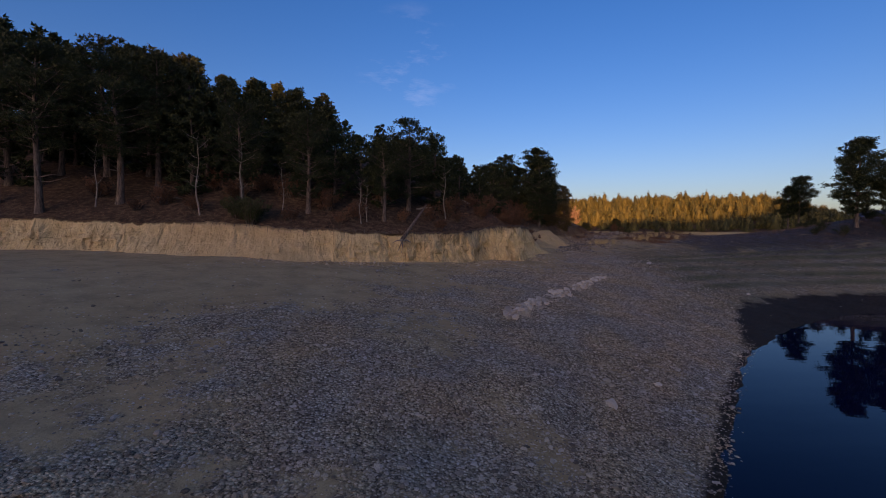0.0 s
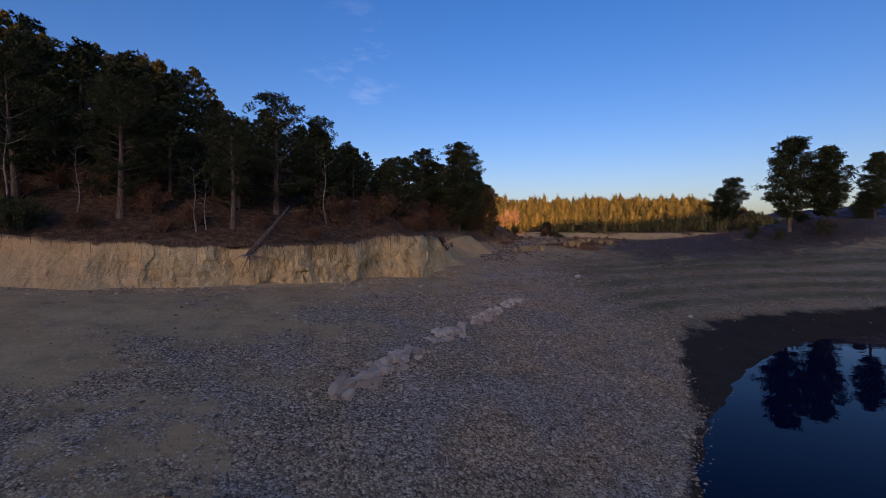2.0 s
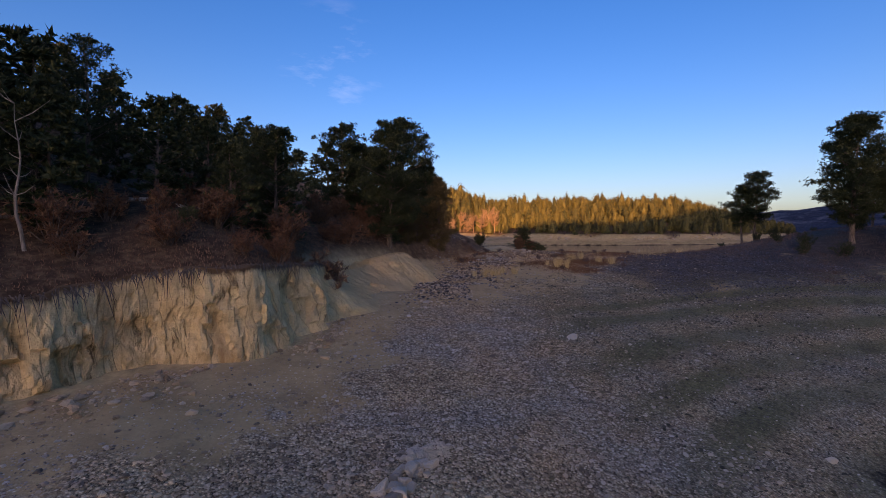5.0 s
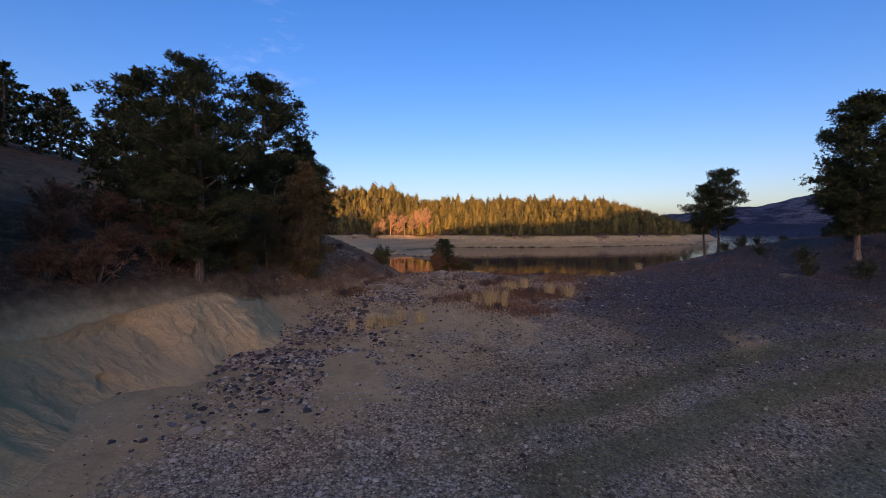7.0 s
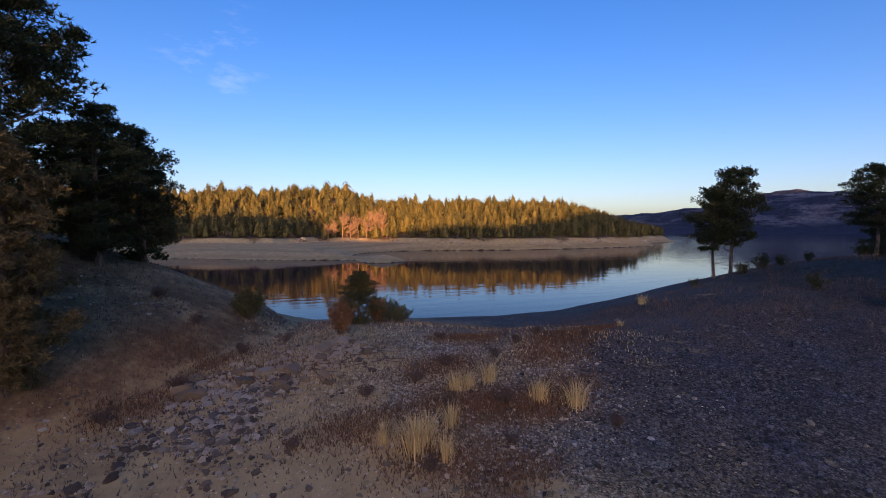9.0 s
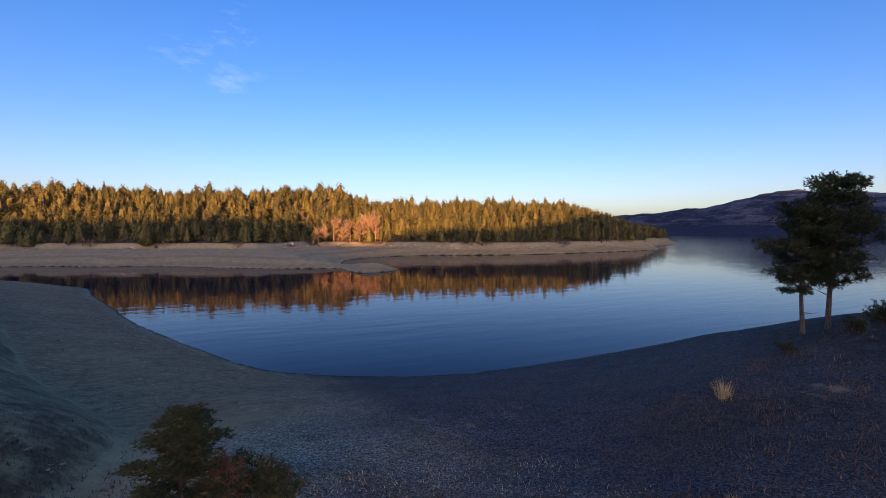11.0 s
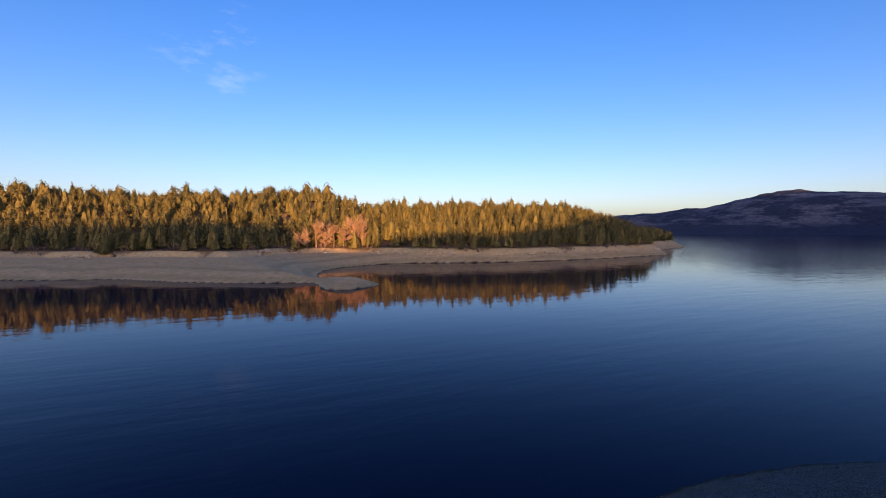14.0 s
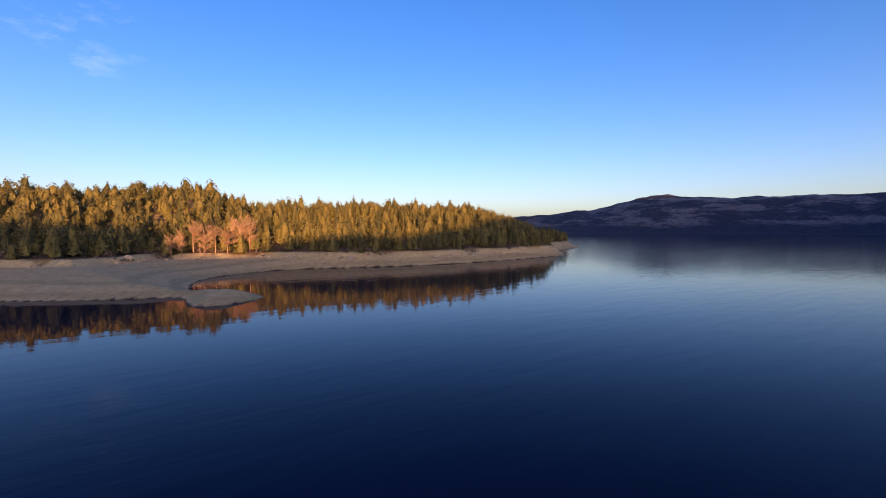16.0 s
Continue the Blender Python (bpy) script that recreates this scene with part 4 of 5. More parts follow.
# ---- stones ----
def icosahedron():
    p = (1 + 5 ** 0.5) / 2
    v = np.array([(-1, p, 0), (1, p, 0), (-1, -p, 0), (1, -p, 0), (0, -1, p), (0, 1, p), (0, -1, -p), (0, 1, -p), (p, 0, -1), (p, 0, 1), (-p, 0, -1), (-p, 0, 1)]) / math.hypot(1, p)
    near = np.linalg.norm(v[:, None] - v[None], axis=2) < 1.2
    f = []
    for i in range(12):
        for j in range(i + 1, 12):
            for k in range(j + 1, 12):
                if near[i, j] and near[j, k] and near[i, k]:
                    out = np.dot(np.cross(v[j] - v[i], v[k] - v[i]), v[i]) > 0
                    f.append((i, j, k) if out else (i, k, j))
    return v, np.array(f)


ICO_V, ICO_F = icosahedron()


def gravel_zone(x, y):
    z, d, s, far, db = land(x, y)
    g = gravel_cover(x, y, d, s) * (0.35 + 0.65 * ease(fbm(x, y, 2.2, 3, 61) + 0.7))
    g = g * (1 - ease((x - 15) / 8) * ease((20 - d) / 5) * (0.3 + 0.5 * arc_bands(x, y, d)) * ease((48 - y) / 6))
    return z, np.where((s < -1.2) & (d > -0.3) & ~far, g * (1 - 0.995 * mud_ring(x, y, d)), 0)


OCTA_V = np.array([(1, 0, 0), (0, 1, 0), (-1, 0, 0), (0, -1, 0), (0, 0, 1), (0, 0, -1)], float)
OCTA_F = np.array([(0, 1, 4), (1, 2, 4), (2, 3, 4), (3, 0, 4), (1, 0, 5), (2, 1, 5), (3, 2, 5), (0, 3, 5)])


def stones(rng, form, faces, x, y, z, size):
    n, m = len(x), len(form)
    v = form[None] * rng.uniform(0.72, 1.25, (n, m, 1)) + rng.normal(0, 0.12, (n, m, 3))
    v = v * (np.stack([rng.uniform(0.8, 1.35, n), rng.uniform(0.7, 1.1, n), rng.uniform(0.4, 0.75, n)], 1) * size[:, None])[:, None]
    a = rng.uniform(0, 6.28, n)
    c, s = np.cos(a)[:, None], np.sin(a)[:, None]
    v = np.stack([v[..., 0] * c - v[..., 1] * s, v[..., 0] * s + v[..., 1] * c, v[..., 2]], -1)
    v = v + np.stack([x, y, z + size * 0.22], 1)[:, None]
    return v.reshape(-1, 3), (np.arange(n)[:, None, None] * m + faces[None]).reshape(-1, 3)


def scatter_stones(name, label, mat, x, y, z, size, seed):
    """Loose stones as one sheet: large ones many-sided, small ones simpler."""
    rng = np.random.default_rng(seed)
    big = size > 0.042
    v1, f1 = stones(rng, ICO_V, ICO_F, x[big], y[big], z[big], size[big])
    v2, f2 = stones(rng, OCTA_V, OCTA_F, x[~big], y[~big], z[~big], size[~big])
    return tagged(mesh_object(name, np.concatenate([v1, v2]), np.concatenate([f1, f2 + len(v1)]), mat), label, "gravel", kind="stuff")


def build_gravel():
    rng = np.random.default_rng(3)
    n = 620000
    x, y = rng.uniform(-16, 44, n), rng.uniform(6, 55, n)
    lane = np.abs((x + 2) * 0.86 - (y + 4) * 0.5)
    z, g = gravel_zone(x, y)
    keep = (rng.random(n) < g * np.clip(1.35 - lane / 17, 0.12, 1)) & (x < 46)
    lx, ly = rng.uniform(6, 80, 60000), rng.uniform(70, 150, 60000)
    lz, ld = land(lx, ly)[:2]
    shore = (ld > -0.1) & (ld < 11) & (rng.random(60000) < 0.75 * np.exp(-ld / 3.5) + 0.05)
    x, y, z = np.concatenate([x[keep][:150000], lx[shore]]), np.concatenate([y[keep][:150000], ly[shore]]), np.concatenate([z[keep][:150000], lz[shore]])
    size = np.minimum(0.013 * rng.pareto(2.6, len(x)) + 0.023, 0.07)
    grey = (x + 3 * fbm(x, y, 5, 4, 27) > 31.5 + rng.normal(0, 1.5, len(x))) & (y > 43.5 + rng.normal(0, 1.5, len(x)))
    olive = ~grey & (x > 19 + rng.normal(0, 2, len(x))) & (y < 50) & (rng.random(len(x)) < 0.85)
    buff = ~grey & ~olive
    scatter_stones("gravel", "mixed grey and buff gravel strewn over the shore", GRAVEL, x[buff], y[buff], z[buff], size[buff], 31)
    scatter_stones("olive_gravel", "dull olive-grey gravel on the old waterlines", ARC_STONE, x[olive], y[olive], z[olive], size[olive], 37)
    scatter_stones("bluish_gravel", "dark bluish-grey gravel near the knoll", DIMMED_SLATE, x[grey], y[grey], z[grey], size[grey], 35)
    f = rng.random(5200)
    x, y = 13.4 + 10.6 * f + rng.normal(0, 1.0, 5200), 47.4 + 8.2 * f + rng.normal(0, 0.9, 5200)
    z, d, s = land(x, y)[:3]
    ok = (fbm(x, y, 2.0, 3, 62) > -0.25) & (s < 0.2)
    bx, by = 16.6 + rng.normal(0, 1.3, 6000), 47.4 + rng.normal(0, 1.9, 6000)
    bx = bx + 0.35 * (by - 47.4)
    bz, bd, bs = land(bx, by)[:3]
    thick = (fbm(bx, by, 1.8, 3, 68) > -0.2) & (bs < -1.2)
    blue = rng.random(6000) < 0.42
    for kind_of, label, mat, pick, seed in (("bluish_rubble", "dense bluish-grey rubble at the foot of the bank", DIMMED_SLATE, thick & blue, 41), ("grey_rubble", "grey and buff rubble at the foot of the bank", GRAVEL, thick & ~blue, 42)):
        scatter_stones(kind_of, label, mat, bx[pick], by[pick], bz[pick], np.minimum(0.02 * rng.pareto(2.4, pick.sum()) + 0.030, 0.10), seed)
    f = rng.random(7000)
    side = rng.normal(0, 0.20, 7000)
    cx, cy = 3.2 + 9.2 * f + 0.8 * side, 18.7 + 12.4 * f - 0.6 * side
    chips = rng.random(7000) < 0.5 * np.clip(0.25 + 2.4 * fbm(cx, cy, 2.2, 3, 69), 0, 1)
    cx, cy = cx[chips], cy[chips]
    scatter_stones("slab_chips", "pale chips broken from the line of slabs", PALE_ROCK, cx, cy, land(cx, cy)[0], np.minimum(0.025 * rng.pareto(2.2, len(cx)) + 0.03, 0.13), 43)
    f = rng.random(1600)
    cx, cy = 20.6 + 4.6 * f + rng.normal(0, 0.35, 1600), 55.3 + 1.5 * f + rng.normal(0, 0.55, 1600)
    scatter_stones("pale_rubble", "pale grey rubble washed out below the slope", STONE, cx, cy, land(cx, cy)[0], np.minimum(0.022 * rng.pareto(2.2, 1600) + 0.025, 0.12), 44)
    f = rng.uniform(0.15, 0.47, 2600) * (len(CLIFF_LINE) - 1)
    i = np.arange(len(CLIFF_LINE))
    tx, ty = np.interp(f, i, CLIFF_LINE[:, 0]), np.interp(f, i, CLIFF_LINE[:, 1])
    out = 1.3 + np.abs(rng.normal(0, 1.1, 2600))
    tx, ty = tx + 0.45 * out + rng.normal(0, 0.3, 2600), ty - 0.85 * out
    tz, _, ts = land(tx, ty)[:3]
    good = (ts < -0.9) & (fbm(tx, ty, 2.5, 3, 63) > -0.1)
    scatter_stones("talus", "crumbs of clay and stone fallen from the bank", TALUS, tx[good], ty[good], tz[good], np.minimum(0.022 * rng.pareto(2.2, good.sum()) + 0.022, 0.13), 33)
    hx, hy = rng.uniform(11, 28, 9000), rng.uniform(52, 66, 9000)
    hz, hd, hs = land(hx, hy)[:3]
    lie = (hs > -2) & (fbm(hx, hy, 3, 3, 66) > -0.05) & (hd > 4)
    scatter_stones("slope_rubble", "small clods and stones on the bare slope", DARK_RUBBLE, hx[lie], hy[lie], hz[lie], np.minimum(0.018 * rng.pareto(2.6, lie.sum()) + 0.018, 0.08), 36)
    scatter_stones("dark_gravel", "dark purplish rubble below the bank's end", DARK_RUBBLE, x[ok], y[ok], z[ok], np.minimum(0.026 * rng.pareto(2.4, ok.sum()) + 0.032, 0.12), 32)


build_gravel()


def rock_mesh(name, seed, mat, flat=0.6, rough=0.22, cuts=2, cut=(0.55, 0.85)):
    rng = random.Random(seed)
    bm = bmesh.new()
    bmesh.ops.create_icosphere(bm, subdivisions=cuts, radius=1.0)
    shift = Vector((seed * 7.3, seed * 3.1, seed * 1.7))
    planes = [(Vector((rng.gauss(0, 1), rng.gauss(0, 1), rng.gauss(0, 0.7))).normalized(), rng.uniform(*cut)) for _ in range(9)]
    for v in bm.verts:
        p = v.co.copy()
        for normal, reach in planes:
            k = p.dot(normal)
            if k > reach:
                p -= normal * (k - reach) * 0.9
        p *= 1 + rough * noise.noise(p * 1.8 + shift) + rough * 0.5 * noise.noise(p * 4.5 + shift)
        v.co = Vector((p.x * 1.15, p.y * 0.9, p.z * flat))
    me = bpy.data.meshes.new(name)
    bm.to_mesh(me)
    bm.free()
    me.materials.append(mat)
    return me


def lay_rocks(name, label, mat, spots, group, flat=0.6, seed=1, cuts=2, parent=None, rough=0.3, cut=(0.55, 0.85)):
    shapes = [rock_mesh(name, seed + k, mat, flat, rough, cuts, cut) for k in range(5)]
    rng = random.Random(seed)
    for i, (x, y, size) in enumerate(spots):
        ob = new(name, shapes[i % 5])
        ob.matrix_basis = Matrix.Translation((x, y, height_at(x, y) + size * flat * 0.30)) @ Euler((rng.uniform(-0.25, 0.25), rng.uniform(-0.25, 0.25), rng.uniform(0, 6.28))).to_matrix().to_4x4() @ Matrix.Diagonal((size, size, size, 1))
        if parent:
            ob.parent = parent
        else:
            tagged(ob, label, "rock", group)


def block_mesh(name, seed, mat, long=1.15, deep=0.8, tall=0.85):
    """An angular, broken block: the hull of points near a box's faces."""
    rng = random.Random(seed)
    bm = bmesh.new()
    for _ in range(22):
        p = [rng.uniform(-1, 1) for _ in range(3)]
        k = rng.randrange(3)
        p[k] = math.copysign(rng.uniform(0.6, 1.0), p[k])
        q = Vector(p)
        q = q * min(1.0, 1.38 / q.length)
        bm.verts.new((q.x * long, q.y * deep, q.z * tall))
    bmesh.ops.convex_hull(bm, input=bm.verts)
    bmesh.ops.delete(bm, geom=[v for v in bm.verts if not v.link_faces], context="VERTS")
    me = bpy.data.meshes.new(name)
    bm.to_mesh(me)
    bm.free()
    me.materials.append(mat)
    return me


def lay_blocks(name, label, mat, spots, group, turn, seed=1, wild=0.35, **form):
    shapes = [block_mesh(name, seed + k, mat, **form) for k in range(7)]
    rng = random.Random(seed)
    for i, (x, y, size) in enumerate(spots):
        ob = new(name, shapes[i % 7])
        ob.matrix_basis = Matrix.Translation((x, y, height_at(x, y) + size * 0.22)) @ Euler((rng.gauss(0, 0.22), rng.gauss(0, 0.18), turn + rng.gauss(0, wild))).to_matrix().to_4x4() @ Matrix.Diagonal((size * rng.uniform(0.8, 1.2), size, size * rng.uniform(0.8, 1.15), 1))
        tagged(ob, label, "rock", group)


SLAB_RNG = random.Random(4)
SLABS = []
for q, f in enumerate((0.02, 0.06, 0.10, 0.14, 0.18, 0.22, 0.40, 0.43, 0.46, 0.60, 0.63, 0.67, 0.70, 0.74, 0.85, 0.88, 0.93)):
    for w in range(SLAB_RNG.randint(11, 15)):
        along, across = SLAB_RNG.gauss(0, 0.28), SLAB_RNG.gauss(0, 0.15)
        SLABS.append((3.2 + 9.2 * f + 0.6 * along + 0.8 * across, 18.7 + 12.4 * f + 0.8 * along - 0.6 * across, SLAB_RNG.uniform(0.06, 0.21) * (1 if f < 0.7 else 0.8)))
lay_blocks("pale_rock", "pale crumbling slab in a line across the gravel", PALE_ROCK, SLABS, "line of pale slabs", 0.93, seed=10)
lay_rocks("beach_stone", "single pale stone lying on the gravel", PALE_ROCK, [(4.8, 11.8, 0.2), (7.2, 13.9, 0.15), (19.1, 38, 0.26), (5.4, 13.6, 0.12), (22.5, 30.6, 0.15), (13.0, 40.9, 0.12), (11.4, 38.9, 0.1), (14.2, 43.4, 0.16)], "single stones on the gravel", seed=20)

ROCK_RNG = random.Random(9)
ROCKS = []
for q in range(200):
    f = ROCK_RNG.random()
    ROCKS.append((13.8 + 10.2 * f + ROCK_RNG.gauss(0, 0.8), 47.8 + 7.8 * f + ROCK_RNG.gauss(0, 0.7), min(0.15, 0.04 + ROCK_RNG.expovariate(38))))
lay_rocks("purplish_rock", "dark purplish rock strewn below the bank's end", DARK_ROCK, ROCKS, "dark rocks below the bank", seed=30)
BREAKS = []
for q in range(52):
    bx, by = ((22.9, 55.3), (24.8, 56.9), (24.4, 56.5), (21.6, 55.4))[q % 4]
    BREAKS.append((bx + SLAB_RNG.gauss(0, 0.45), by + SLAB_RNG.gauss(0, 0.4), SLAB_RNG.uniform(0.07, 0.25)))
lay_blocks("broken_slab", "broken buff slab of rock on the slope", TALUS_ROCK, BREAKS, "broken slabs on the slope", 0.7, seed=40, wild=0.9, tall=0.6)
COBBLES = []
while len(COBBLES) < 290:
    cx, cy = ROCK_RNG.uniform(-14, 38), ROCK_RNG.uniform(9, 50)
    if abs((cx + 2) * 0.86 - (cy + 4) * 0.5) < 15 and gravel_zone(np.array([cx]), np.array([cy]))[1][0] > 0.15:
        COBBLES.append((cx, cy, min(0.13, 0.045 + ROCK_RNG.expovariate(60))))
lay_rocks("stone", "", STONE, COBBLES, "", seed=50, cuts=1, parent=ground)


# ---- shrubs, grass, wood ----
def shrub(name, label, leaf, seed, height=1.0, wide=0.7, stems=16, twigs=14, leaves=1, category="shrub"):
    rng = random.Random(seed)
    wood, sprays = [], []
    for i in range(stems):
        a, r = rng.uniform(0, 6.28), wide * rng.uniform(0.15, 1.0)
        top = Vector((math.cos(a) * r, math.sin(a) * r, height * rng.uniform(0.6, 1.05) * (1 - 0.35 * (r / wide) ** 2)))
        base = Vector((top.x * 0.15, top.y * 0.15, -0.08))
        mid = base.lerp(top, 0.5) + Vector((rng.gauss(0, 0.06), rng.gauss(0, 0.06), 0.08 * height))
        wood.append(tube([base, mid, top], [0.014, 0.010, 0.004], 3))
        for _ in range(twigs):
            f = rng.uniform(0.25, 1.0)
            q = mid.lerp(top, (f - 0.5) * 2) if f > 0.5 else base.lerp(mid, f * 2)
            sprays.append(tuft(rng, q + Vector((rng.gauss(0, 0.05), rng.gauss(0, 0.05), rng.gauss(0, 0.05))) * height, 0.12 * (0.6 + 0.5 * height), 7, (0, 0, 0.7), 0.11))
    ob = tagged(new(name), label, category)
    tagged(mesh_object("stem", *join(wood), BARK, ob), kind="stuff")
    tagged(mesh_object("foliage", *join(sprays), leaf, ob), kind="stuff")
    return ob


def set_out(kinds, spots, group):
    for i, (x, y, h) in enumerate(spots):
        k = kinds[i % len(kinds)]
        m = stand(x, y, h, i * 2.2, h * (0.9 + 0.08 * (i % 4)))
        if i < len(kinds):
            k.matrix_basis = m
            tagged(k, group=group)
        else:
            another(k, m)


set_out([shrub("rusty_shrub", "leafless rust-brown shrub on the bank's edge", RUST, s, stems=26, twigs=13) for s in (1, 2)],
        [(9.2, 41.6, 2.47), (9.4, 43.2, 1.95), (7.6, 42.4, 2.08), (5.6, 40.2, 1.56), (7, 49, 1.69), (5, 46, 1.82), (10.6, 49.6, 1.43), (8.9, 51.4, 1.3), (12, 51.6, 1.17), (14.3, 54.3, 1.3), (6.2, 49.8, 1.82), (3.5, 43.4, 1.69), (0.5, 35, 1.3), (-4.8, 32.6, 1.43), (-7, 33.2, 1.56), (-13.6, 33.6, 1.69), (-18, 32.4, 1.56), (-22.6, 33, 1.56), (16.2, 56.2, 1.56), (4.8, 37.8, 1.17), (-10.2, 34.8, 1.82), (-15.8, 35.4, 1.69), (2, 37, 1.56), (9.8, 53.4, 1.56), (7.9, 39.8, 1.1), (6.9, 38.7, 0.9), (2.8, 36.4, 0.9), (1.2, 34.0, 0.8), (-1.6, 33.4, 1.0), (-5.8, 31.6, 0.9), (-9.2, 31.4, 1.0), (-15.6, 31.8, 1.1), (-19.2, 31.4, 0.9), (-3.2, 36.0, 1.3), (-7.6, 35.8, 1.4), (-12.2, 35.2, 1.5), (4.0, 39.4, 1.2), (2.6, 38.8, 1.3), (10.8, 51.6, 1.2), (12.2, 53.6, 1.4), (9.6, 49.0, 1.3), (8.2, 53.4, 1.4), (11.4, 55.0, 1.6), (14.8, 55.6, 1.3)], "rusty shrubs on the bank")
set_out([shrub("dark_shrub", "dark brown-green shrub hanging over the bank", JUNIPER, s, stems=28, twigs=18) for s in (3,)], [(-11.4, 30.5, 2.0), (-12.4, 31.0, 1.7), (4.9, 39.2, 0.8)], "dark shrubs on the bank")
set_out([shrub("juniper_bush", "low olive-green juniper bush on bare soil", JUNIPER, 5, stems=26, twigs=20)], [(22.2, 61.2, 1.25), (27.6, 62.0, 1.15), (28.2, 61.6, 0.8)], "junipers on the point")
set_out([shrub("rusty_juniper", "small rust-tinged juniper bush", RUST, 6, wide=0.42, stems=22, twigs=26)], [(25.1, 59.0, 1.3), (27.2, 61.7, 1.2)], "junipers on the point")
sapling = pine_thing("juniper_tree", "slender rusty olive juniper at the bank's foot", leaf=OLIVE, seed=61, bare=0.02, spread=0.19, limbs=60, dead=0, dense=1.2)
sapling.matrix_basis = stand(17.2, 55.3, 0.70, 0.4, 0.62)
another(sapling, stand(15.4, 54.4, 0.40, 3.0))
another(sapling, stand(14.6, 53.2, 0.30, 1.2))
green = pine_thing("juniper_tree", "dark olive juniper standing at the point", leaf=JUNIPER, seed=62, bare=0.02, spread=0.20, limbs=60, dead=0, dense=1.3)
green.matrix_basis = stand(26.5, 61.8, 0.29, 2.0, 0.50)
set_out([shrub("knoll_shrub", "dark shrub on the shaded knoll", NEEDLES, s, stems=22, twigs=14) for s in (7, 8)],
        [(55.6, 62.6, 1.2), (57, 62.2, 0.9), (53.4, 62.6, 0.9), (50, 63.6, 0.6), (47.2, 52.2, 1.3), (58.5, 57, 1.3), (45, 50.4, 0.9), (55, 54, 1.4), (63, 60, 1.2), (48.6, 55.8, 0.9), (51.4, 48, 1.8), (46.6, 48.6, 1.2), (60, 62, 0.8), (68, 57, 1.4)], "dark shrubs on the knoll")
set_out([shrub("purple_shrub", "low dry purplish shrub on sandy soil", PURPLE, s, wide=0.9, stems=34, twigs=13) for s in (11, 12)],
        [(26.3, 52.5, 0.38), (27.6, 52.2, 0.41), (25.9, 53.9, 0.38), (27.2, 54.6, 0.38), (28.9, 54.8, 0.34), (30.2, 55.6, 0.34), (25, 50.6, 0.30), (29.6, 50.5, 0.30), (31.6, 56.4, 0.34), (20.3, 56.0, 0.38), (18.9, 55.0, 0.34), (21.8, 58.0, 0.38), (20.6, 59.2, 0.38), (19.4, 60.4, 0.41),
         (23.2, 58.8, 0.30), (28, 56.8, 0.30), (33.4, 55.8, 0.30), (22.6, 52.2, 0.26), (26.9, 50.8, 0.26), (24.5, 53.6, 0.30)], "dry shrubs on the saddle")


def grass_tuft(seed, height=1.0):
    rng = random.Random(seed)
    verts, faces = [], []
    for _ in range(170):
        a, r, lean = rng.uniform(0, 6.28), abs(rng.gauss(0, 0.2)), rng.uniform(0.05, 0.75)
        b = Vector((math.cos(a) * r, math.sin(a) * r, -0.04))
        h = height * rng.uniform(0.45, 1.05)
        way = Vector((math.cos(a), math.sin(a), 0))
        side = Vector((-math.sin(a + rng.uniform(-1, 1)), math.cos(a), 0)) * 0.008
        m, t = b + way * lean * h * 0.3 + Vector((0, 0, h * 0.6)), b + way * lean * h + Vector((rng.gauss(0, 0.05), rng.gauss(0, 0.05), h))
        n = len(verts)
        verts += [b - side, b + side, m + side, m - side, t]
        faces += [(n, n + 1, n + 2, n + 3), (n + 3, n + 2, n + 4)]
    ob = mesh_object("grass_tuft", verts, faces, STRAW)
    return tagged(ob, "tuft of dry golden grass on sandy soil", "grass")


set_out([grass_tuft(s) for s in (1, 2, 3)], [(27.85, 53.30, 0.68), (26.75, 53.10, 0.64), (27.15, 53.20, 0.51), (29.25, 51.50, 0.72), (28.55, 52.00, 0.68), (25.95, 51.80, 0.59), (24.85, 51.20, 0.81), (25.15, 51.40, 0.68), (24.35, 51.70, 0.51), (25.35, 50.80, 0.59), (43.60, 62.30, 0.68), (37.00, 57.60, 0.34), (18.54, 50.03, 0.50), (19.22, 49.89, 0.56), (19.74, 49.92, 0.62), (20.15, 50.05, 0.50), (20.60, 50.50, 0.56), (21.30, 50.13, 0.62), (19.43, 50.36, 0.50)], "golden grass tufts")


def dry_growth(name, label, leaf, seed, count, place, height):
    """A thin, uncountable growth of blades over a stretch of ground."""
    rng = np.random.default_rng(seed)
    x, y = place(rng, count)
    z, d, s, far, db = land(x, y)
    ok = (d > 1.5) & ~far
    x, y, z = x[ok], y[ok], z[ok]
    n = len(x)
    a, h = rng.uniform(0, 6.28, n), height * rng.uniform(0.4, 1.2, n)
    w = 0.012 + 0.010 * rng.random(n)
    b = np.stack([x, y, z - 0.02], 1)
    side = np.stack([np.cos(a) * w, np.sin(a) * w, 0 * a], 1)
    tip = b + np.stack([rng.normal(0, 0.35, n) * h, rng.normal(0, 0.35, n) * h, h], 1)
    v = np.stack([b - side, b + side, tip], 1).reshape(-1, 3)
    return tagged(mesh_object(name, v, np.arange(3 * n).reshape(-1, 3), leaf), label, "grass", kind="stuff")


def clumped(x0, x1, y0, y1, size):
    def place(rng, count):
        k = count // 22
        cx, cy = rng.uniform(x0, x1, k), rng.uniform(y0, y1, k)
        return (np.repeat(cx, 22) + rng.normal(0, size, k * 22)), (np.repeat(cy, 22) + rng.normal(0, size, k * 22))
    return place


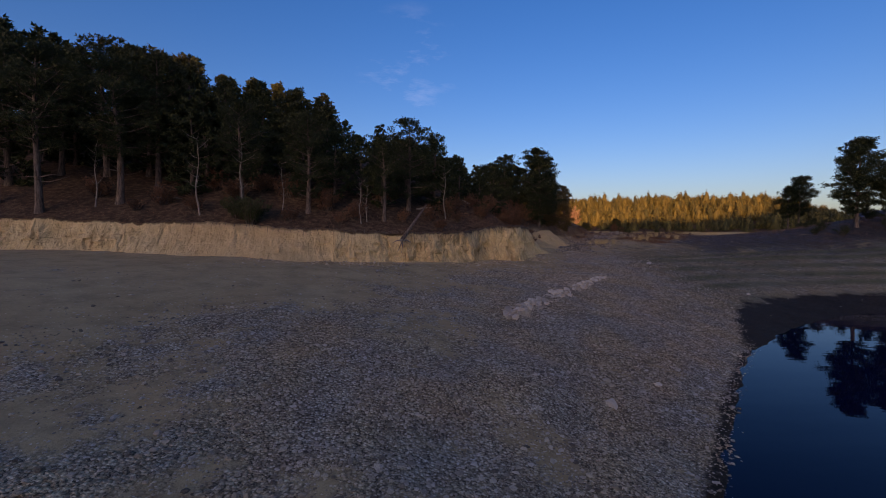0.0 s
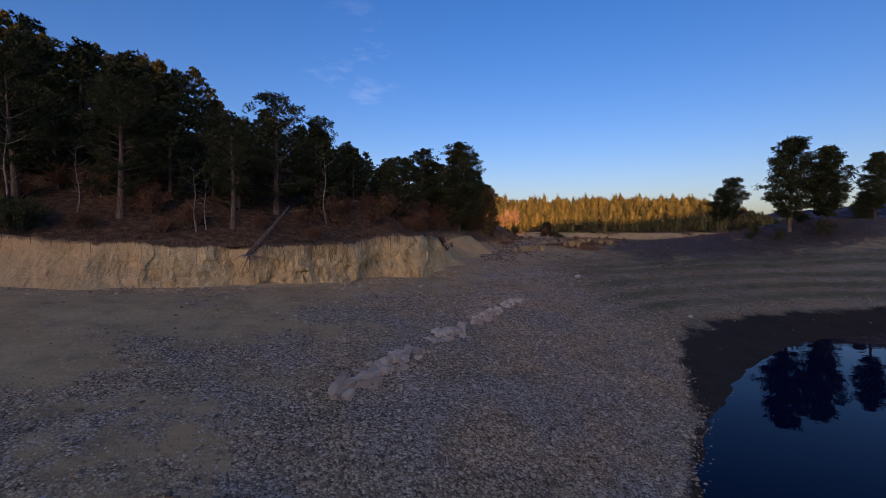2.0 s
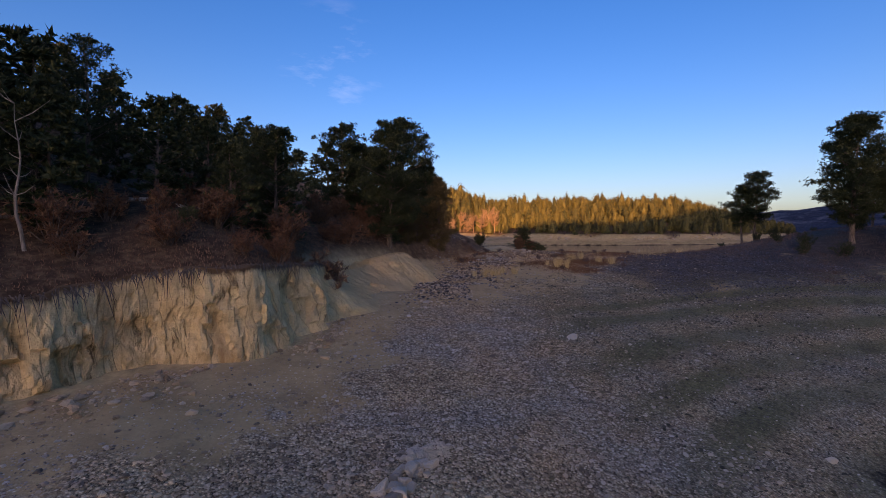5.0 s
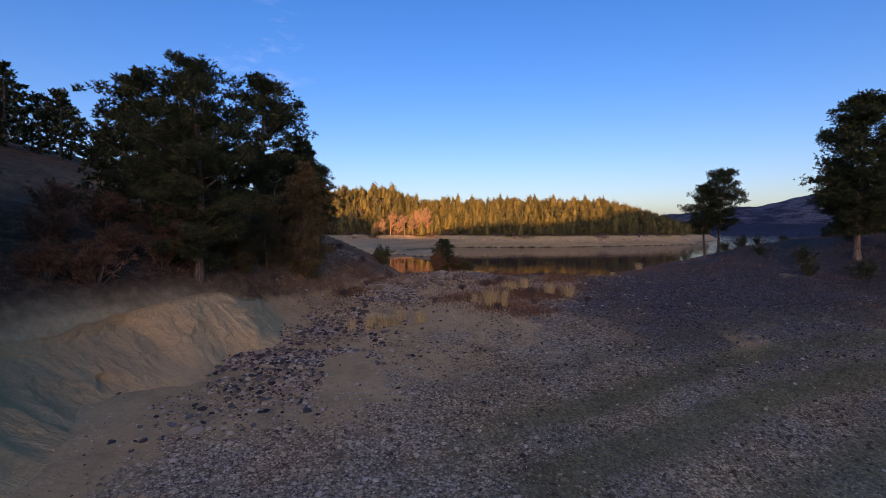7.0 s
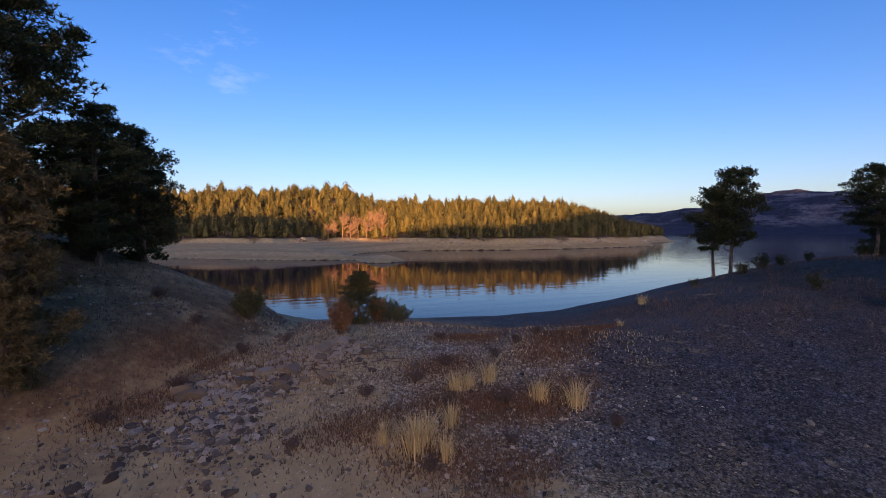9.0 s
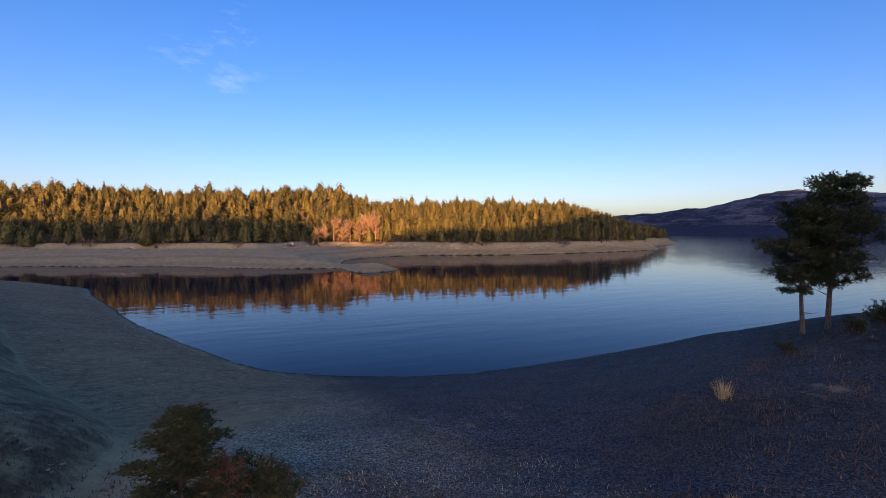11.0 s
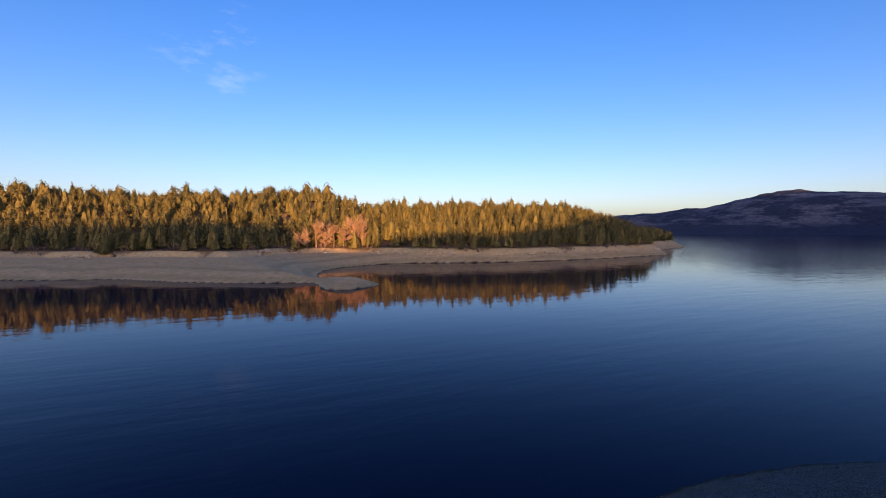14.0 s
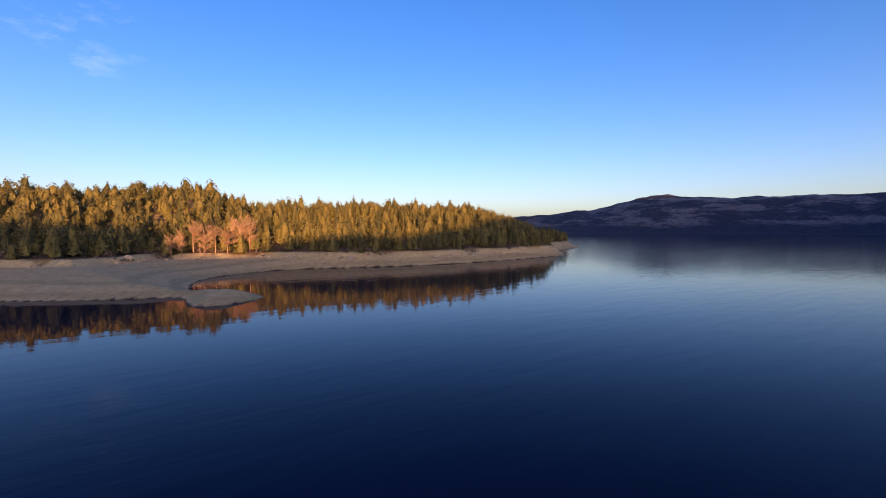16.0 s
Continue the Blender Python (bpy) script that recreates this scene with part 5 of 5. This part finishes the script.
def on_bank(rng, count):
    f = rng.uniform(0.12, 0.62, count)
    i = f * (len(CLIFF_LINE) - 1)
    px, py = np.interp(i, np.arange(len(CLIFF_LINE)), CLIFF_LINE[:, 0]), np.interp(i, np.arange(len(CLIFF_LINE)), CLIFF_LINE[:, 1])
    back = np.abs(rng.normal(0, 2.2, count)) + 0.1 + 1.2 * ease((py - 41) / 4)
    return px - back * 0.6, py + back * 0.8


def mats(rng, count):
    spots = np.array([(27.2, 52.2), (26.2, 52.6), (28.4, 51.8), (25.2, 51.0), (29.6, 52.4), (30.4, 54.2), (27.0, 54.6), (24.0, 52.4), (26.2, 50.0), (31.8, 55.4), (22.6, 56.0), (20.6, 57.6), (33.6, 56.6), (29.0, 56.8), (19.2, 55.4), (36.0, 58.0)])
    k = rng.integers(0, len(spots), count)
    return spots[k, 0] + rng.normal(0, 0.75, count), spots[k, 1] + rng.normal(0, 0.42, count)


dry_growth("saddle_grass", "sparse dry grass and weeds on the saddle", PURPLE, 1, 13000, clumped(17, 44, 52, 64, 0.8), 0.14)
dry_growth("pale_grass", "short pale dry grass", STRAW, 2, 3200, clumped(22, 36, 53, 63, 0.45), 0.12)
dry_growth("weeds", "reddish-brown dry weeds in low mats", RUST, 5, 26000, mats, 0.14)
dry_growth("slope_grass", "thin brown grass on the bare slope", PURPLE, 6, 15000, clumped(10, 27, 51, 68, 1.3), 0.10)
dry_growth("bank_grass", "dry brown grass and roots along the bank's edge", RUST, 3, 12000, on_bank, 0.11)
dry_growth("knoll_grass", "dry grass on the shaded knoll", PURPLE, 4, 16000, clumped(40, 76, 44, 64, 0.3), 0.25)


def log(name, label, path, radii, mat, roots=0, seed=1):
    rng = random.Random(seed)
    ob = tagged(new(name), label, "log")
    mesh_object("trunk", *tube(path, radii, 9), mat, ob, smooth=True)
    p = Vector(path[0])
    for i in range(roots):
        d = Vector((rng.gauss(0, 1), rng.gauss(0, 0.6) - 0.4, rng.uniform(-1.1, 0.1))).normalized()
        mesh_object("root", *tube([p, p + d * 0.35, p + d * 0.7 + Vector((rng.gauss(0, 0.12), rng.gauss(0, 0.1), -0.15))], [0.06, 0.035, 0.01], 5), DEAD_WOOD, ob)
    return ob


log("dead_tree_log", "dark dead trunk leaning out of the bank with bare roots", [(-1.55, 30.6, 4.75), (-1.1, 31.1, 5.45), (-0.5, 31.7, 6.3), (0.1, 32.3, 7.2)], [0.14, 0.115, 0.09, 0.055], BARK, 7)
for q, (x, y, a, length) in enumerate([(3.5, 41, 0.3, 2.2), (4.6, 45, -0.5, 2.6), (0, 37.5, 0.9, 1.9), (-18, 33.4, 0.1, 1.6)]):
    c, s = math.cos(a) * length / 2, math.sin(a) * length / 2
    log("fallen_log", "weathered grey log lying on the slope", [(x - c, y - s, height_at(x - c, y - s) + 0.06), (x, y, height_at(x, y) + 0.12), (x + c, y + s, height_at(x + c, y + s) + 0.06)], [0.08, 0.07, 0.05], DEAD_WOOD, 0, q)


def dead_sapling(seed, height=5.0):
    rng = random.Random(seed)
    ob = tagged(new("dead_tree"), "thin bleached dead tree on the bank's edge", "tree")
    path = [Vector((0.1 * math.sin(i * 0.9 + seed), 0.08 * math.cos(i * 1.3), height * i / 8 - 0.2 * (i == 0))) for i in range(9)]
    mesh_object("trunk", *tube(path, [0.065 * (1.08 - i / 8) for i in range(9)], 6), DEAD_WOOD, ob, smooth=True)
    for i in range(11):
        p, a, r = path[rng.randint(3, 8)], rng.uniform(0, 6.28), rng.uniform(0.4, 1.0)
        d = Vector((math.cos(a), math.sin(a), rng.uniform(0.2, 0.9)))
        mesh_object("branch", *tube([p, p + d * r * 0.5, p + d * r + Vector((0, 0, 0.15))], [0.022, 0.015, 0.005], 4), DEAD_WOOD, ob)
    return ob


def line_up(first, spots, group):
    for i, (x, y, k) in enumerate(spots):
        m = stand(x, y, k, i * 1.7)
        if i:
            another(first, m)
        else:
            first.matrix_basis = m
            tagged(first, group=group)


line_up(dead_sapling(2), [(-15.0, 31.1, 1.0), (-12.3, 31.4, 0.95), (-9.8, 32.2, 0.7), (-4.5, 32.2, 0.62), (-4.1, 32.5, 0.5), (-21.8, 31.6, 0.8), (15.9, 56.4, 0.7), (1.6, 36.2, 0.8)], "dead trees on the bank")


def stick(seed):
    rng = random.Random(seed)
    pts = [(0.45 * i - 0.7, rng.gauss(0, 0.06), 0.02 + abs(rng.gauss(0, 0.03))) for i in range(4)]
    return tagged(mesh_object("dead_stick", *tube(pts, [0.022, 0.018, 0.013, 0.006], 5), BARK), "bare dark stick on the ground", "stick")


set_out([stick(s) for s in (1, 2, 3)], [(23.6 + 2.2 * ROCK_RNG.random(), 55.4 + 1.6 * ROCK_RNG.random(), 0.6 + 0.5 * ROCK_RNG.random()) for _ in range(16)] + [(18 + 4 * ROCK_RNG.random(), 54.5 + 2 * ROCK_RNG.random(), 0.7) for _ in range(8)], "sticks washed up on the slope")


# ---- brush along the far bank ----
def far_brush():
    rng = np.random.default_rng(12)
    x, y = rng.uniform(-150, 320, 26000), rng.uniform(195, 300, 26000)
    z, d, s, far, db = land(x, y)
    ok = far & (d > db + 1.0) & (d < db + 7 + 14 * (x < 62)) & (rng.random(len(x)) < 0.10 + 0.12 * vnoise(x / 12, y / 12, 71))
    x, y, z = x[ok], y[ok], z[ok]
    n = len(x)
    h = rng.uniform(0.8, 2.6, n)
    c = np.stack([x, y, z], 1)[:, None] + rng.normal(0, 0.33, (n, 26, 3)) * h[:, None, None] * np.array([1, 1, 0.55]) + np.array([0, 0, 0.4]) * h[:, None, None]
    spike = rng.normal(0, 1, (n, 26, 3, 3)) * 0.26 * h[:, None, None, None] * np.array([0.6, 0.6, 1.0])
    v = (c[:, :, None] + spike).reshape(-1, 3)
    return tagged(mesh_object("far_brush", v, np.arange(len(v)).reshape(-1, 3), PURPLE), "brown-grey brush along the far bank", "brush", kind="stuff")


far_brush()


def bank_roots():
    """Dark rootlets and dead grass hanging over the bank's edge."""
    rng = np.random.default_rng(15)
    n = 700
    f = rng.uniform(0.15, 0.46, n) * (len(CLIFF_LINE) - 1)
    i = np.arange(len(CLIFF_LINE))
    px, py = np.interp(f, i, CLIFF_LINE[:, 0]), np.interp(f, i, CLIFF_LINE[:, 1])
    dx, dy = np.interp(f + 0.05, i, CLIFF_LINE[:, 0]) - px, np.interp(f + 0.05, i, CLIFF_LINE[:, 1]) - py
    r = np.hypot(dx, dy)
    nx, ny = dy / r, -dx / r
    out = 0.45 + rng.uniform(0, 0.35, n)
    top = land(px - nx * 0.75, py - ny * 0.75)[0] + 0.03
    base = np.stack([px + nx * out, py + ny * out, top - rng.uniform(0, 0.12, n)], 1)
    drop = rng.exponential(0.22, n) + 0.08
    tip = base + np.stack([nx * 0.18 + rng.normal(0, 0.12, n), ny * 0.18 + rng.normal(0, 0.12, n), -drop], 1)
    side = np.stack([-ny, nx, 0 * nx], 1) * (0.010 + 0.012 * rng.random(n))[:, None]
    v = np.stack([base - side, base + side, tip], 1).reshape(-1, 3)
    return tagged(mesh_object("bank_roots", v, np.arange(3 * n).reshape(-1, 3), BARK), "dark rootlets hanging from the bank's edge", "roots", kind="stuff")


bank_roots()


def far_bluff_rocks():
    rng = np.random.default_rng(16)
    x, y = rng.uniform(-120, 310, 60000), rng.uniform(195, 300, 60000)
    z, d, s, far, db = land(x, y)
    ok = far & (np.abs(d - db + 1.2) < 1.6) & (fbm(x, y, 9, 3, 64) > 0.05)
    k = np.flatnonzero(ok)[:1500]
    scatter_stones("bluff_rubble", "pale clods along the foot of the far bluff", TALUS, x[k], y[k], z[k], 0.18 + rng.exponential(0.2, len(k)), 34)


far_bluff_rocks()
